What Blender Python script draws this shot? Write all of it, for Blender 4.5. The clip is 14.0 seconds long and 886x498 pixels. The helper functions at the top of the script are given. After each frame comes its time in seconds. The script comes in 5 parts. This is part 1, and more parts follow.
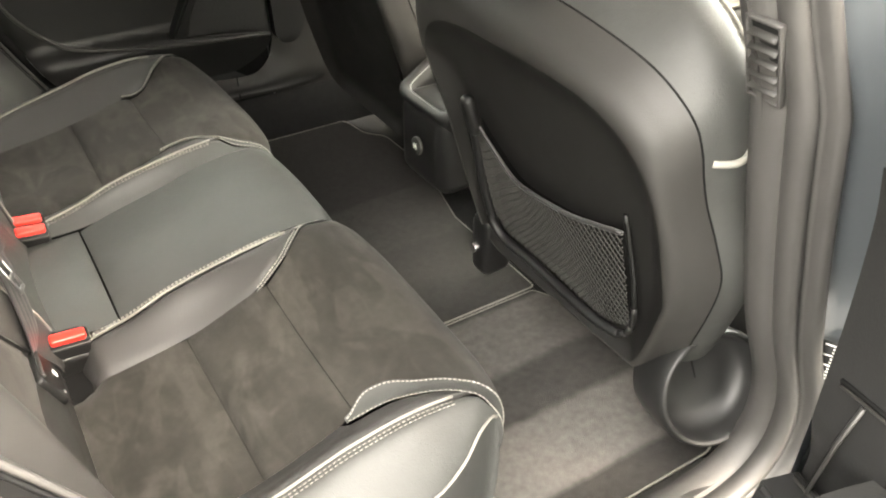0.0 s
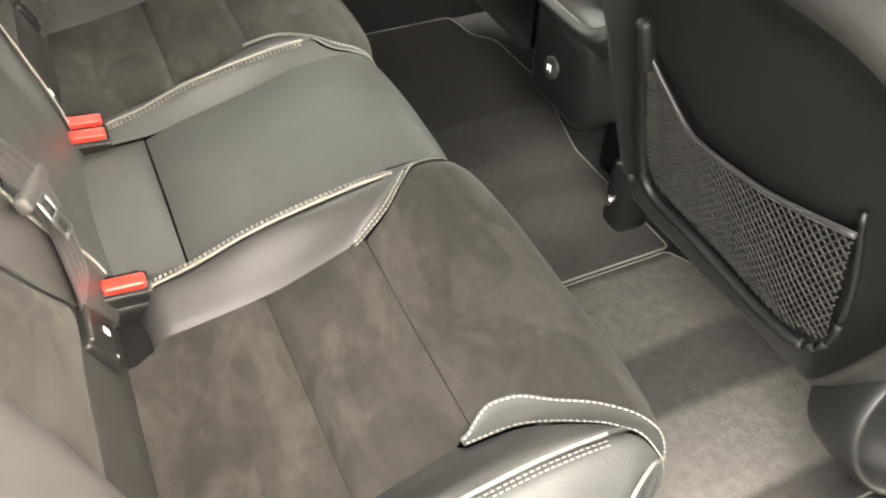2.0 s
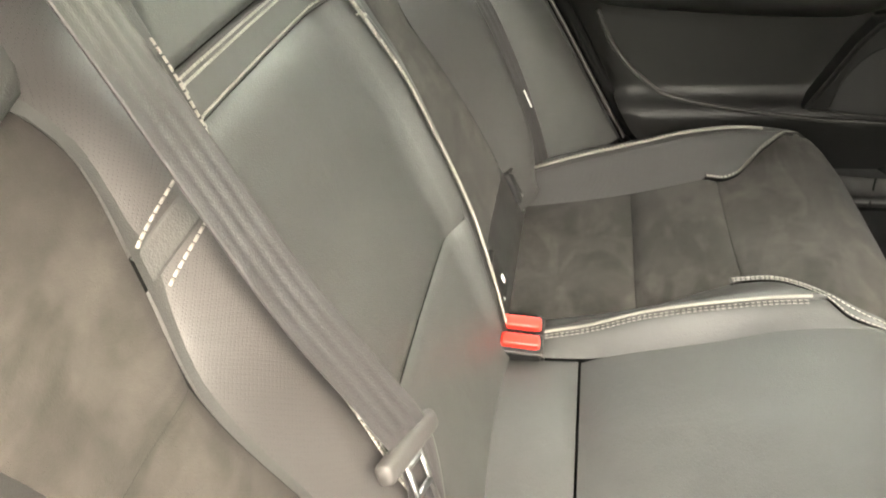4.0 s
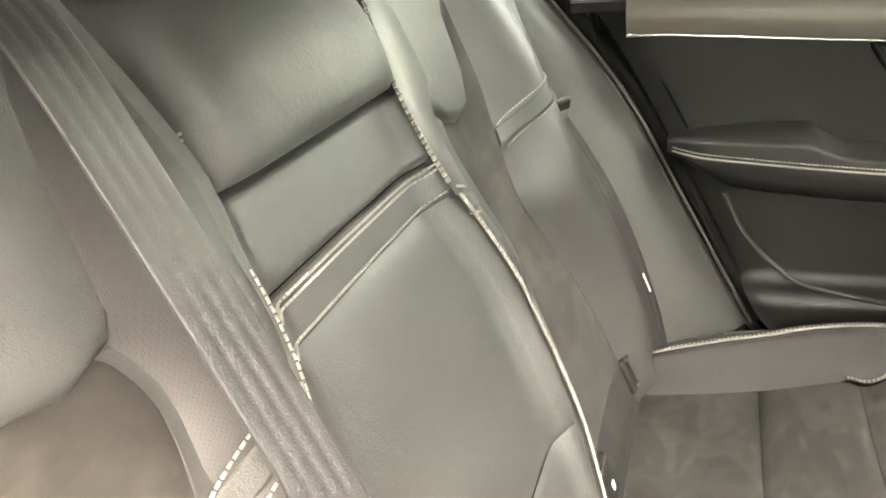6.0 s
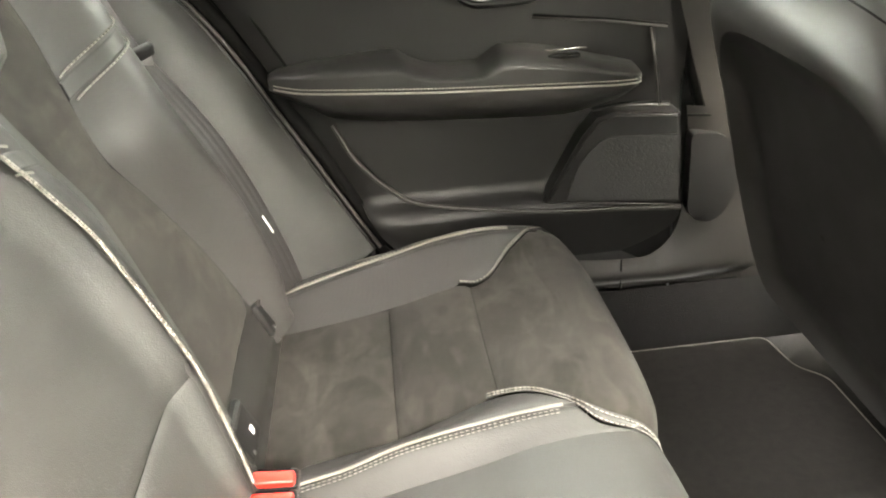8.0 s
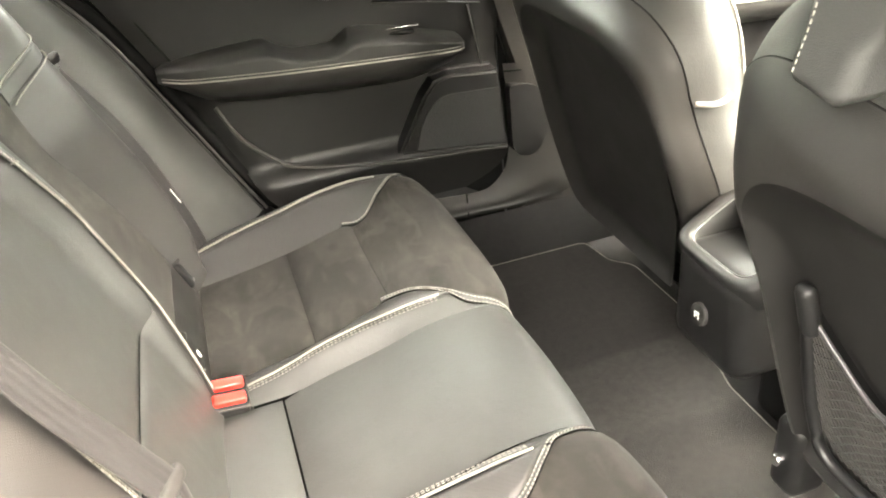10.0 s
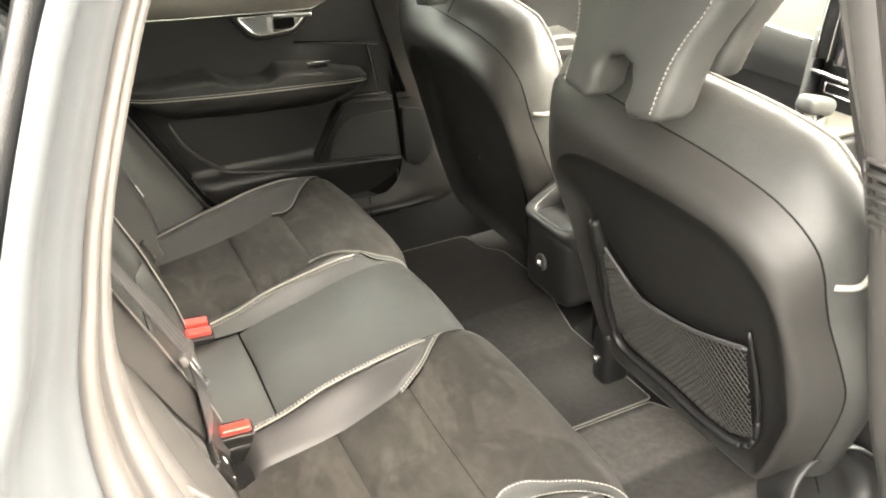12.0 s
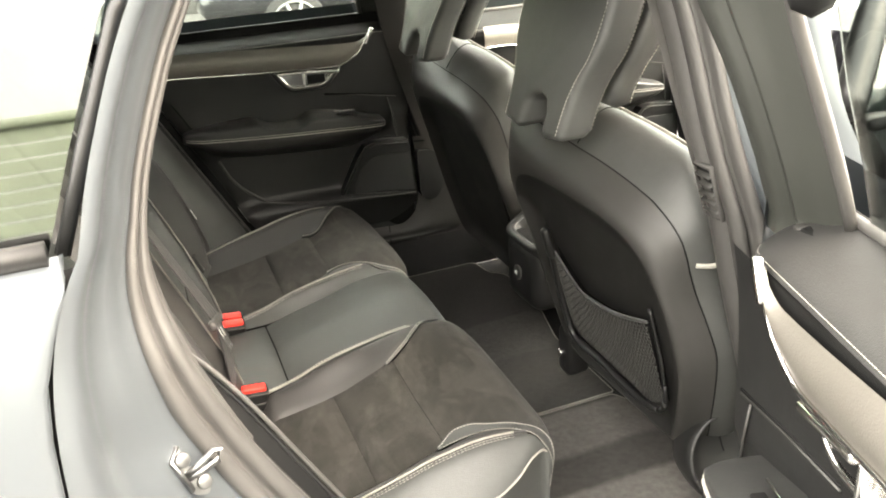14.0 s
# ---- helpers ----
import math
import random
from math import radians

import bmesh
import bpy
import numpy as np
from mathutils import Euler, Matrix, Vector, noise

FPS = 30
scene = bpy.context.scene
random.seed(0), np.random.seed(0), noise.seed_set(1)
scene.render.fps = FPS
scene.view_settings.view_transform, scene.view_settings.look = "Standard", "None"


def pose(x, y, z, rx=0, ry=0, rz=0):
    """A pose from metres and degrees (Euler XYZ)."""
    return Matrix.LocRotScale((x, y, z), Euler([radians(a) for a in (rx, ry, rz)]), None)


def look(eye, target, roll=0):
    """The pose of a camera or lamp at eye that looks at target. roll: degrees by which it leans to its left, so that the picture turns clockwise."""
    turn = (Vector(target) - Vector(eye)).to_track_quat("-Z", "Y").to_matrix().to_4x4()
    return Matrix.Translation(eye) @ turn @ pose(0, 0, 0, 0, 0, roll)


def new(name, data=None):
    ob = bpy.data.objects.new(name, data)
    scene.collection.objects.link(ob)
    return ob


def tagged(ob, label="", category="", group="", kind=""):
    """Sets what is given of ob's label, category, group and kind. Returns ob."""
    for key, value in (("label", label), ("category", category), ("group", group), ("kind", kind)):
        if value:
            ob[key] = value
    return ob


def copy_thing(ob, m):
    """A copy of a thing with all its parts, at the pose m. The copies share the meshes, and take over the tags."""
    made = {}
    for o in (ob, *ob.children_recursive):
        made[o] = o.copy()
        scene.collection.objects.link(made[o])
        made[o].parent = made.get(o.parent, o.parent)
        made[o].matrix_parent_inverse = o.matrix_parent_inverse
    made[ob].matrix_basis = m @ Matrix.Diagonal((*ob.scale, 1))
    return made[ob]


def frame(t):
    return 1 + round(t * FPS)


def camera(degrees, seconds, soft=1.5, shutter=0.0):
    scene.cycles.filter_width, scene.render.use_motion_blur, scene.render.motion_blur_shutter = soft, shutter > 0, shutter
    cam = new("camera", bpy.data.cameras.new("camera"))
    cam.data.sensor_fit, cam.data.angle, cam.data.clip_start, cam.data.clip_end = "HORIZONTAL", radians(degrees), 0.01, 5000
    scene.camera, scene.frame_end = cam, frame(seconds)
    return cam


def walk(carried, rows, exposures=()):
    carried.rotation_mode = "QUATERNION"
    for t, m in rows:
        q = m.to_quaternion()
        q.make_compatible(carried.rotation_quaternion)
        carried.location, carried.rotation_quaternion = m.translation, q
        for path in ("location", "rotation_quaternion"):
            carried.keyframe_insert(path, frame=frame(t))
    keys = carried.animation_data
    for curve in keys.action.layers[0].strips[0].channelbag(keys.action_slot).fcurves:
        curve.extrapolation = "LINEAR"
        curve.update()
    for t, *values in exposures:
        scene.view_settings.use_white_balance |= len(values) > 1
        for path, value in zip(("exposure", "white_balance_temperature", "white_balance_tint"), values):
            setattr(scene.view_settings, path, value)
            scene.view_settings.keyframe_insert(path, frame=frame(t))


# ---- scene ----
cam = camera(57.2, 14.0, soft=1.9, shutter=0.2)
METRES, EYE, TILT, LEAN, TURN, SIDE = 1.92, 1.34, -36.0, 0.0, -32.0, -1.13
ROWS = [
    (0.0, 0.0, 0.0, 0.0, 0.0, 0.0, 0.0),
    (0.5, -0.018, 0.0223, 0.0019, -1.61, -4.6, 0.16),
    (1.0, -0.0206, 0.0642, 0.0079, -1.8, -6.93, -0.76),
    (1.5, -0.0317, 0.1043, 0.0235, 0.52, -8.1, -2.98),
    (2.0, -0.0537, 0.1246, 0.0401, 4.4, -8.13, -5.26),
    (2.5, -0.0565, 0.1503, 0.0609, 9.75, -7.07, -6.66),
    (3.0, -0.0734, 0.1745, 0.0703, 16.69, -5.52, -9.67),
    (3.5, -0.0938, 0.2094, 0.0786, 24.17, -4.61, -15.07),
    (4.0, -0.1118, 0.2467, 0.096, 37.45, -5.33, -19.34),
    (6.5, -0.1364, 0.2588, 0.1322, 46.09, 1.37, -22.4),
    (7.0, -0.1215, 0.2752, 0.1333, 37.66, 3.25, -18.46),
    (7.5, -0.1078, 0.2883, 0.1359, 29.92, 4.38, -14.37),
    (8.0, -0.0969, 0.294, 0.1371, 23.98, 4.38, -11.89),
    (8.5, -0.0894, 0.284, 0.1357, 19.14, 3.62, -9.74),
    (11.0, -0.0432, 0.0528, 0.0589, 10.77, 4.76, -1.92),
    (11.5, -0.0345, 0.0122, 0.0419, 7.85, 6.26, -1.97),
    (12.0, -0.0291, -0.0615, -0.0011, 6.4, 7.56, -1.67),
    (12.5, 0.012, -0.1095, -0.0376, 6.86, 8.37, -2.13),
    (13.0, 0.0571, -0.1589, -0.0704, 8.18, 9.13, -3.46),
    (13.5, 0.0669, -0.1794, -0.0747, 10.59, 10.33, -3.77),
    (14.0, 0.0761, -0.2017, -0.0789, 10.74, 11.68, -3.01),
]
EXPOSURES = [(0.0, 4.62, 7200, 12), (1.0, 4.54, 7200, 12), (1.5, 4.62, 7200, 12), (2.5, 5.0, 7200, 12), (3.5, 5.15, 7200, 12), (4.0, 5.25, 7250, 12), (6.5, 5.74, 7250, 14), (8.5, 5.6, 7250, 14), (11.0, 5.82, 7400, 14), (12.0, 5.02, 7300, 13), (12.5, 4.68, 7200, 13), (14.0, 4.26, 7200, 12)]
walk(cam, [(t, pose(0, SIDE, EYE, TILT, LEAN, TURN) @ pose(METRES * x, METRES * y, METRES * z, 90 + pitch, roll, yaw)) for t, x, y, z, yaw, pitch, roll in ROWS], EXPOSURES)

# ---- light ----
world = bpy.data.worlds.new("overcast_sky")
scene.world = world
world.use_nodes = True
wn = world.node_tree
sky = wn.nodes.new("ShaderNodeTexSky")
sky.sky_type, sky.sun_disc = "NISHITA", False
sky.sun_elevation, sky.sun_rotation = radians(41), radians(140)
sky.air_density, sky.dust_density, sky.ozone_density = 1.0, 6.0, 0.6
soft_sky = wn.nodes.new("ShaderNodeMix")
soft_sky.data_type, soft_sky.blend_type = "RGBA", "MIX"
soft_sky.inputs[0].default_value = 0.7
soft_sky.inputs[7].default_value = (11.0, 11.0, 10.5, 1)
wn.links.new(sky.outputs[0], soft_sky.inputs[6])
wn.links.new(soft_sky.outputs[2], wn.nodes["Background"].inputs[0])
wn.nodes["Background"].inputs[1].default_value = 0.145
sun = new("sun", bpy.data.lights.new("sun", "SUN"))
sun.data.energy, sun.data.angle, sun.data.color = 0.55, radians(55), (1.0, 0.96, 0.9)
sun.matrix_world = look((3.3, -3.9, 4.95), (0, 0, 0.5))

# ---- materials ----


def material(name, color, rough=0.5, metal=0.0, spec=0.5, grain=0.0, grain_size=600.0, vary=0.0, vary_size=8.0, coat=0.0, sheen=0.0, wrinkle=0.0):
    """A surface with fine relief (grain, in metres) and broad tone changes (vary, a fraction)."""
    m = bpy.data.materials.new(name)
    m.use_nodes = True
    t, b = m.node_tree, m.node_tree.nodes["Principled BSDF"]
    b.inputs["Base Color"].default_value = (*color, 1)
    b.inputs["Roughness"].default_value = rough
    b.inputs["Metallic"].default_value = metal
    b.inputs["Specular IOR Level"].default_value = spec
    b.inputs["Coat Weight"].default_value = coat
    b.inputs["Sheen Weight"].default_value = sheen
    co = t.nodes.new("ShaderNodeTexCoord")
    if vary:
        n = t.nodes.new("ShaderNodeTexNoise")
        n.inputs["Scale"].default_value, n.inputs["Detail"].default_value = vary_size, 6.0
        n.inputs["Roughness"].default_value = 0.62
        r = t.nodes.new("ShaderNodeMapRange")
        r.inputs[1].default_value, r.inputs[2].default_value = 0.3, 0.7
        r.inputs[3].default_value, r.inputs[4].default_value = 1 - vary, 1 + vary
        x = t.nodes.new("ShaderNodeVectorMath")
        x.operation = "SCALE"
        x.inputs[0].default_value = color
        t.links.new(co.outputs["Object"], n.inputs["Vector"])
        t.links.new(n.outputs["Fac"], r.inputs[0])
        t.links.new(r.outputs[0], x.inputs["Scale"])
        t.links.new(x.outputs[0], b.inputs["Base Color"])
        q = t.nodes.new("ShaderNodeMapRange")
        q.inputs[1].default_value, q.inputs[2].default_value = 0.3, 0.7
        q.inputs[3].default_value, q.inputs[4].default_value = max(0.02, rough - 0.06), min(1, rough + 0.06)
        t.links.new(n.outputs["Fac"], q.inputs[0])
        t.links.new(q.outputs[0], b.inputs["Roughness"])
    if grain:
        g = t.nodes.new("ShaderNodeTexVoronoi")
        g.inputs["Scale"].default_value = grain_size
        h = t.nodes.new("ShaderNodeTexNoise")
        h.inputs["Scale"].default_value, h.inputs["Detail"].default_value = grain_size * 0.35, 5.0
        a = t.nodes.new("ShaderNodeMath")
        a.operation = "ADD"
        u = t.nodes.new("ShaderNodeBump")
        u.inputs["Strength"].default_value, u.inputs["Distance"].default_value = 0.6, grain
        t.links.new(co.outputs["Object"], g.inputs["Vector"])
        t.links.new(co.outputs["Object"], h.inputs["Vector"])
        t.links.new(g.outputs["Distance"], a.inputs[0])
        t.links.new(h.outputs["Fac"], a.inputs[1])
        t.links.new(a.outputs[0], u.inputs["Height"])
        t.links.new(u.outputs[0], b.inputs["Normal"])
        if wrinkle:
            # soft unevenness of stretched hide over foam
            w, wb = t.nodes.new("ShaderNodeTexNoise"), t.nodes.new("ShaderNodeBump")
            w.inputs["Scale"].default_value, w.inputs["Detail"].default_value, w.inputs["Distortion"].default_value = 20.0, 3.0, 0.6
            wb.inputs["Strength"].default_value, wb.inputs["Distance"].default_value = 0.5, wrinkle
            t.links.new(co.outputs["Object"], w.inputs["Vector"])
            t.links.new(w.outputs["Fac"], wb.inputs["Height"])
            t.links.new(wb.outputs[0], u.inputs["Normal"])
    return m


def glass_material(name, tint):
    m = material(name, tint, 0.02)
    b = m.node_tree.nodes["Principled BSDF"]
    b.inputs["Transmission Weight"].default_value = 1.0
    b.inputs["IOR"].default_value = 1.45
    return m


def perforated_material(name, color, rough):
    """Leather with rows of small punched holes."""
    m = material(name, color, rough, grain=0.0003, grain_size=700, vary=0.12)
    t, b = m.node_tree, m.node_tree.nodes["Principled BSDF"]
    co = t.nodes.new("ShaderNodeTexCoord")
    v = t.nodes.new("ShaderNodeTexVoronoi")
    v.inputs["Scale"].default_value, v.inputs["Randomness"].default_value = 600, 0.05
    r = t.nodes.new("ShaderNodeMapRange")
    r.inputs[1].default_value, r.inputs[2].default_value = 0.24, 0.34
    u = t.nodes.new("ShaderNodeBump")
    u.inputs["Strength"].default_value, u.inputs["Distance"].default_value = 0.45, 0.0005
    t.links.new(co.outputs["Object"], v.inputs["Vector"])
    t.links.new(v.outputs["Distance"], r.inputs[0])
    t.links.new(r.outputs[0], u.inputs["Height"])
    t.links.new(u.outputs[0], b.inputs["Normal"])
    hole, mul = t.nodes.new("ShaderNodeMapRange"), t.nodes.new("ShaderNodeMix")
    hole.inputs[1].default_value, hole.inputs[2].default_value = 0.22, 0.30
    hole.inputs[3].default_value = 0.3
    mul.data_type, mul.blend_type = "RGBA", "MULTIPLY"
    mul.inputs[0].default_value = 1.0
    old = b.inputs["Base Color"].links[0].from_socket
    t.links.new(v.outputs["Distance"], hole.inputs[0])
    t.links.new(old, mul.inputs[6])
    t.links.new(hole.outputs[0], mul.inputs[7])
    t.links.new(mul.outputs[2], b.inputs["Base Color"])
    return m


LEATHER = material("black_leather", (0.043, 0.044, 0.042), 0.50, spec=0.41, grain=0.0003, grain_size=700, vary=0.14, vary_size=14, wrinkle=0.0016)
PERFORATED = perforated_material("perforated_leather", (0.034, 0.033, 0.032), 0.46)


def suede_material():
    """Suede whose nap lies brushed this way and that in soft-edged patches."""
    m = material("charcoal_suede", (0.033, 0.0306, 0.0272), 0.95, spec=0.10, grain=0.0004, grain_size=1400, vary=0.16, vary_size=60, sheen=0.06)
    t, b = m.node_tree, m.node_tree.nodes["Principled BSDF"]
    co = t.nodes.new("ShaderNodeTexCoord")
    old = b.inputs["Base Color"].links[0].from_socket
    for turn, scale, size, lo, hi, v0, v1 in ((0.6, (1.0, 0.75, 1.0), 7, 0.36, 0.64, 0.80, 1.18), (-0.7, (1.0, 0.5, 1.0), 17, 0.44, 0.62, 0.80, 1.14), (1.9, (1.0, 0.30, 0.6), 34, 0.50, 0.66, 0.97, 1.08)):
        mp, n = t.nodes.new("ShaderNodeMapping"), t.nodes.new("ShaderNodeTexNoise")
        mp.inputs["Scale"].default_value = scale
        mp.inputs["Rotation"].default_value = (0.2 * turn, 0, turn)
        n.inputs["Scale"].default_value, n.inputs["Detail"].default_value, n.inputs["Distortion"].default_value = size, 2.0, 1.3
        r, mul = t.nodes.new("ShaderNodeMapRange"), t.nodes.new("ShaderNodeMix")
        r.interpolation_type = "SMOOTHSTEP"
        r.inputs[1].default_value, r.inputs[2].default_value = lo, hi
        r.inputs[3].default_value, r.inputs[4].default_value = v0, v1
        mul.data_type, mul.blend_type = "RGBA", "MULTIPLY"
        mul.inputs[0].default_value = 1.0
        t.links.new(co.outputs["Object"], mp.inputs[0])
        t.links.new(mp.outputs[0], n.inputs["Vector"])
        t.links.new(n.outputs["Fac"], r.inputs[0])
        t.links.new(old, mul.inputs[6])
        t.links.new(r.outputs[0], mul.inputs[7])
        old = mul.outputs[2]
    t.links.new(old, b.inputs["Base Color"])
    return m


SUEDE = suede_material()
CARPET = material("charcoal_carpet", (0.014, 0.0135, 0.0135), 0.97, spec=0.1, grain=0.003, grain_size=900, vary=0.18, vary_size=60, sheen=0.03)
PLASTIC = material("soft_black_plastic", (0.009, 0.009, 0.009), 0.42, spec=0.35, grain=0.0002, grain_size=900, vary=0.08, vary_size=10)
SHELL = material("charcoal_seat_shell_plastic", (0.023, 0.022, 0.0205), 0.52, grain=0.0002, grain_size=900, vary=0.06, vary_size=9)
# darker copy of the pillar plastic, with the far side's shade in its colour
BOOT = material("far_side_shaded_trim_plastic", (0.020, 0.019, 0.018), 0.55, spec=0.3, grain=0.0003, grain_size=800, vary=0.06, vary_size=9)
PILLAR = material("grey_pillar_plastic", (0.044, 0.042, 0.040), 0.55, grain=0.0003, grain_size=800, vary=0.06, vary_size=9)
RUBBER = material("grey_rubber_seal", (0.044, 0.042, 0.040), 0.5, vary=0.1, vary_size=20)
PAINT = material("blue_grey_metallic_paint", (0.115, 0.127, 0.137), 0.30, metal=0.6, coat=0.6)
THREAD = material("cream_thread", (0.25, 0.24, 0.215), 0.7)
PIPING = material("pale_piping", (0.21, 0.20, 0.178), 0.6, vary=0.1, vary_size=90)
RED = material("red_button_plastic", (0.75, 0.03, 0.02), 0.35)
CHROME = material("satin_chrome", (0.75, 0.74, 0.72), 0.18, metal=1.0)
INLAY = material("brushed_metal_inlay", (0.125, 0.116, 0.102), 0.42, metal=0.45, grain=0.0002, grain_size=500, vary=0.06, vary_size=5)
WEBBING = material("dark_belt_webbing", (0.024, 0.0225, 0.023), 0.42, grain=0.0003, grain_size=700, vary=0.1, vary_size=30, sheen=0.06)
PAINT.node_tree.nodes["Principled BSDF"].inputs["Coat Roughness"].default_value = 0.22
PAINT.node_tree.nodes["Principled BSDF"].inputs["Coat Weight"].default_value = 0.6
GLASS = glass_material("window_glass", (0.82, 0.9, 0.86))
TINTED = glass_material("tinted_window_glass", (0.5, 0.56, 0.53))
PRIVACY = glass_material("privacy_glass", (0.05, 0.06, 0.055))
PRIVACY.node_tree.nodes["Principled BSDF"].inputs["IOR"].default_value = 1.9
PRIVACY.node_tree.nodes["Principled BSDF"].inputs["Coat Weight"].default_value = 1.0
NET = material("grey_elastic_net", (0.030, 0.029, 0.027), 0.7, spec=0.3)
# shell plastic darkened: the knee recess's shade is in the colour
KNEEPANEL = material("shaded_knee_recess_plastic", (0.0125, 0.0122, 0.0116), 0.5, spec=0.3, grain=0.0002, grain_size=900, vary=0.06, vary_size=9)
ANCHOR = material("dark_grey_anchor_plastic", (0.020, 0.0198, 0.019), 0.4, spec=0.4, grain=0.0001, grain_size=900, vary=0.06, vary_size=12)
RECLINER = material("satin_black_plastic", (0.010, 0.010, 0.010), 0.45, grain=0.0001, grain_size=900, vary=0.08, vary_size=12)
BEZEL = material("dark_grey_bezel_plastic", (0.011, 0.0109, 0.0107), 0.5, vary=0.06, vary_size=12)
# near-black for undersides, slots and seams, and for shade painted into gaps
DARK = material("dark_parts_and_gap_shade", (0.007, 0.007, 0.007), 0.8, spec=0.1, vary=0.1)
WHITE = material("white_print", (0.75, 0.75, 0.72), 0.6)
HEADLINER = material("charcoal_headliner_cloth", (0.075, 0.073, 0.07), 0.9, grain=0.0008, grain_size=900, vary=0.05)
METAL = material("galvanised_steel", (0.22, 0.22, 0.22), 0.42, metal=1.0, vary=0.15, vary_size=60)
ASPHALT = material("wet_asphalt", (0.06, 0.06, 0.058), 0.8, grain=0.006, grain_size=120, vary=0.25, vary_size=2)
SIDING = material("green_painted_siding", (0.34, 0.39, 0.27), 0.7, grain=0.001, grain_size=60, vary=0.15, vary_size=2)
WALLWHITE = material("white_render", (0.7, 0.7, 0.67), 0.85, grain=0.002, grain_size=80, vary=0.08, vary_size=1.5)
SKYBLOCK = material("grey_green_render", (0.42, 0.44, 0.38), 0.85, grain=0.002, grain_size=60, vary=0.1, vary_size=1.2)
TYRE = material("tyre_rubber", (0.02, 0.02, 0.02), 0.8, vary=0.1)
CARPAINT = material("black_car_paint", (0.02, 0.02, 0.022), 0.2, coat=1.0, vary=0.04, vary_size=3)

# ---- mesh helpers ----


def part(name, bm, mat, parent=None, label="", smooth=True):
    """Links a bmesh as one mesh object, under a thing or a part."""
    me = bpy.data.meshes.new(name)
    for f in bm.faces:
        f.smooth = smooth
    bm.to_mesh(me)
    bm.free()
    me.materials.append(mat)
    ob = new(name, me)
    ob.parent = parent
    if label:
        ob["label"] = label
    return ob


def thing(name, label, category, group="", kind=""):
    return tagged(new(name), label, category, group, kind)


def surface(fn, us, vs, bm=None, close_v=False):
    """A grid of quads through fn(u, v)."""
    bm = bm or bmesh.new()
    rows = [[bm.verts.new(fn(u, v)) for v in vs] for u in us]
    n = len(vs)
    for a, b in zip(rows, rows[1:]):
        for j in range(n if close_v else n - 1):
            k = (j + 1) % n
            bm.faces.new((a[j], a[k], b[k], b[j]))
    return bm


def span(a, b, n):
    return [a + (b - a) * i / (n - 1) for i in range(n)]


def curve_points(keys, n):
    """A smooth line (Catmull-Rom) through the key points."""
    p = [Vector(k) for k in keys]
    p = [2 * p[0] - p[1]] + p + [2 * p[-1] - p[-2]]
    out = []
    m = len(keys) - 1
    for i in range(n):
        s = min(i / (n - 1) * m, m - 1e-6)
        k, f = int(s), s - int(s)
        a, b, c, d = p[k:k + 4]
        out.append(0.5 * (2 * b + (c - a) * f + (2 * a - 5 * b + 4 * c - d) * f * f + (3 * b - a - 3 * c + d) * f ** 3))
    return out


def tube(points, r, sides=6, bm=None, closed=False, flat=1.0, up=(0, 0, 1)):
    """A round (or flattened) cord along points, with capped ends."""
    bm = bm or bmesh.new()
    pts = [Vector(p) for p in points]
    rings = []
    n = len(pts)
    for i, p in enumerate(pts):
        d = (pts[(i + 1) % n] - pts[i - 1]) if closed else (pts[min(i + 1, n - 1)] - pts[max(i - 1, 0)])
        d = d.normalized() if d.length > 1e-9 else Vector((1, 0, 0))
        w = Vector(up)
        if abs(d.dot(w)) > 0.95:
            w = Vector((1, 0, 0))
        a = d.cross(w).normalized()
        b = a.cross(d).normalized()
        rings.append([bm.verts.new(p + r * (math.cos(t) * a + flat * math.sin(t) * b)) for t in (2 * math.pi * k / sides for k in range(sides))])
    for i in range(n if closed else n - 1):
        a, b = rings[i], rings[(i + 1) % n]
        for j in range(sides):
            bm.faces.new((a[j], a[(j + 1) % sides], b[(j + 1) % sides], b[j]))
    if not closed:
        bm.faces.new(rings[0][::-1])
        bm.faces.new(rings[-1])
    return bm


def stitches(points, length=0.004, gap=0.0022, r=0.0007, bm=None):
    """Single stitches laid along a line."""
    bm = bm or bmesh.new()
    pts = [Vector(p) for p in points]
    acc, seg = 0.0, None
    step = length + gap
    cum = [0.0]
    for a, b in zip(pts, pts[1:]):
        cum.append(cum[-1] + (b - a).length)

    def at(s):
        for k in range(len(pts) - 1):
            if s <= cum[k + 1]:
                f = (s - cum[k]) / max(cum[k + 1] - cum[k], 1e-9)
                return pts[k].lerp(pts[k + 1], f)
        return pts[-1]
    s = 0.0
    while s + length < cum[-1]:
        tube([at(s), at(s + length)], r, 4, bm)
        s += step
    return bm


def ball_box(size, rnd, n=5, bm=None, m=None):
    """A box of that size with edges rounded by rnd."""
    bm = bm or bmesh.new()
    sx, sy, sz = (v / 2 for v in size)
    rnd = min(rnd, sx, sy, sz) * 0.999
    tmp = bmesh.new()
    bmesh.ops.create_cube(tmp, size=1)
    bmesh.ops.scale(tmp, vec=size, verts=tmp.verts)
    bmesh.ops.bevel(tmp, geom=list(tmp.edges) + list(tmp.verts), offset=rnd, segments=n, profile=0.5, affect="EDGES", clamp_overlap=True)
    if m is not None:
        bmesh.ops.transform(tmp, matrix=m, verts=tmp.verts)
    me = bpy.data.meshes.new("tmp")
    tmp.to_mesh(me)
    tmp.free()
    bm.from_mesh(me)
    bpy.data.meshes.remove(me)
    return bm


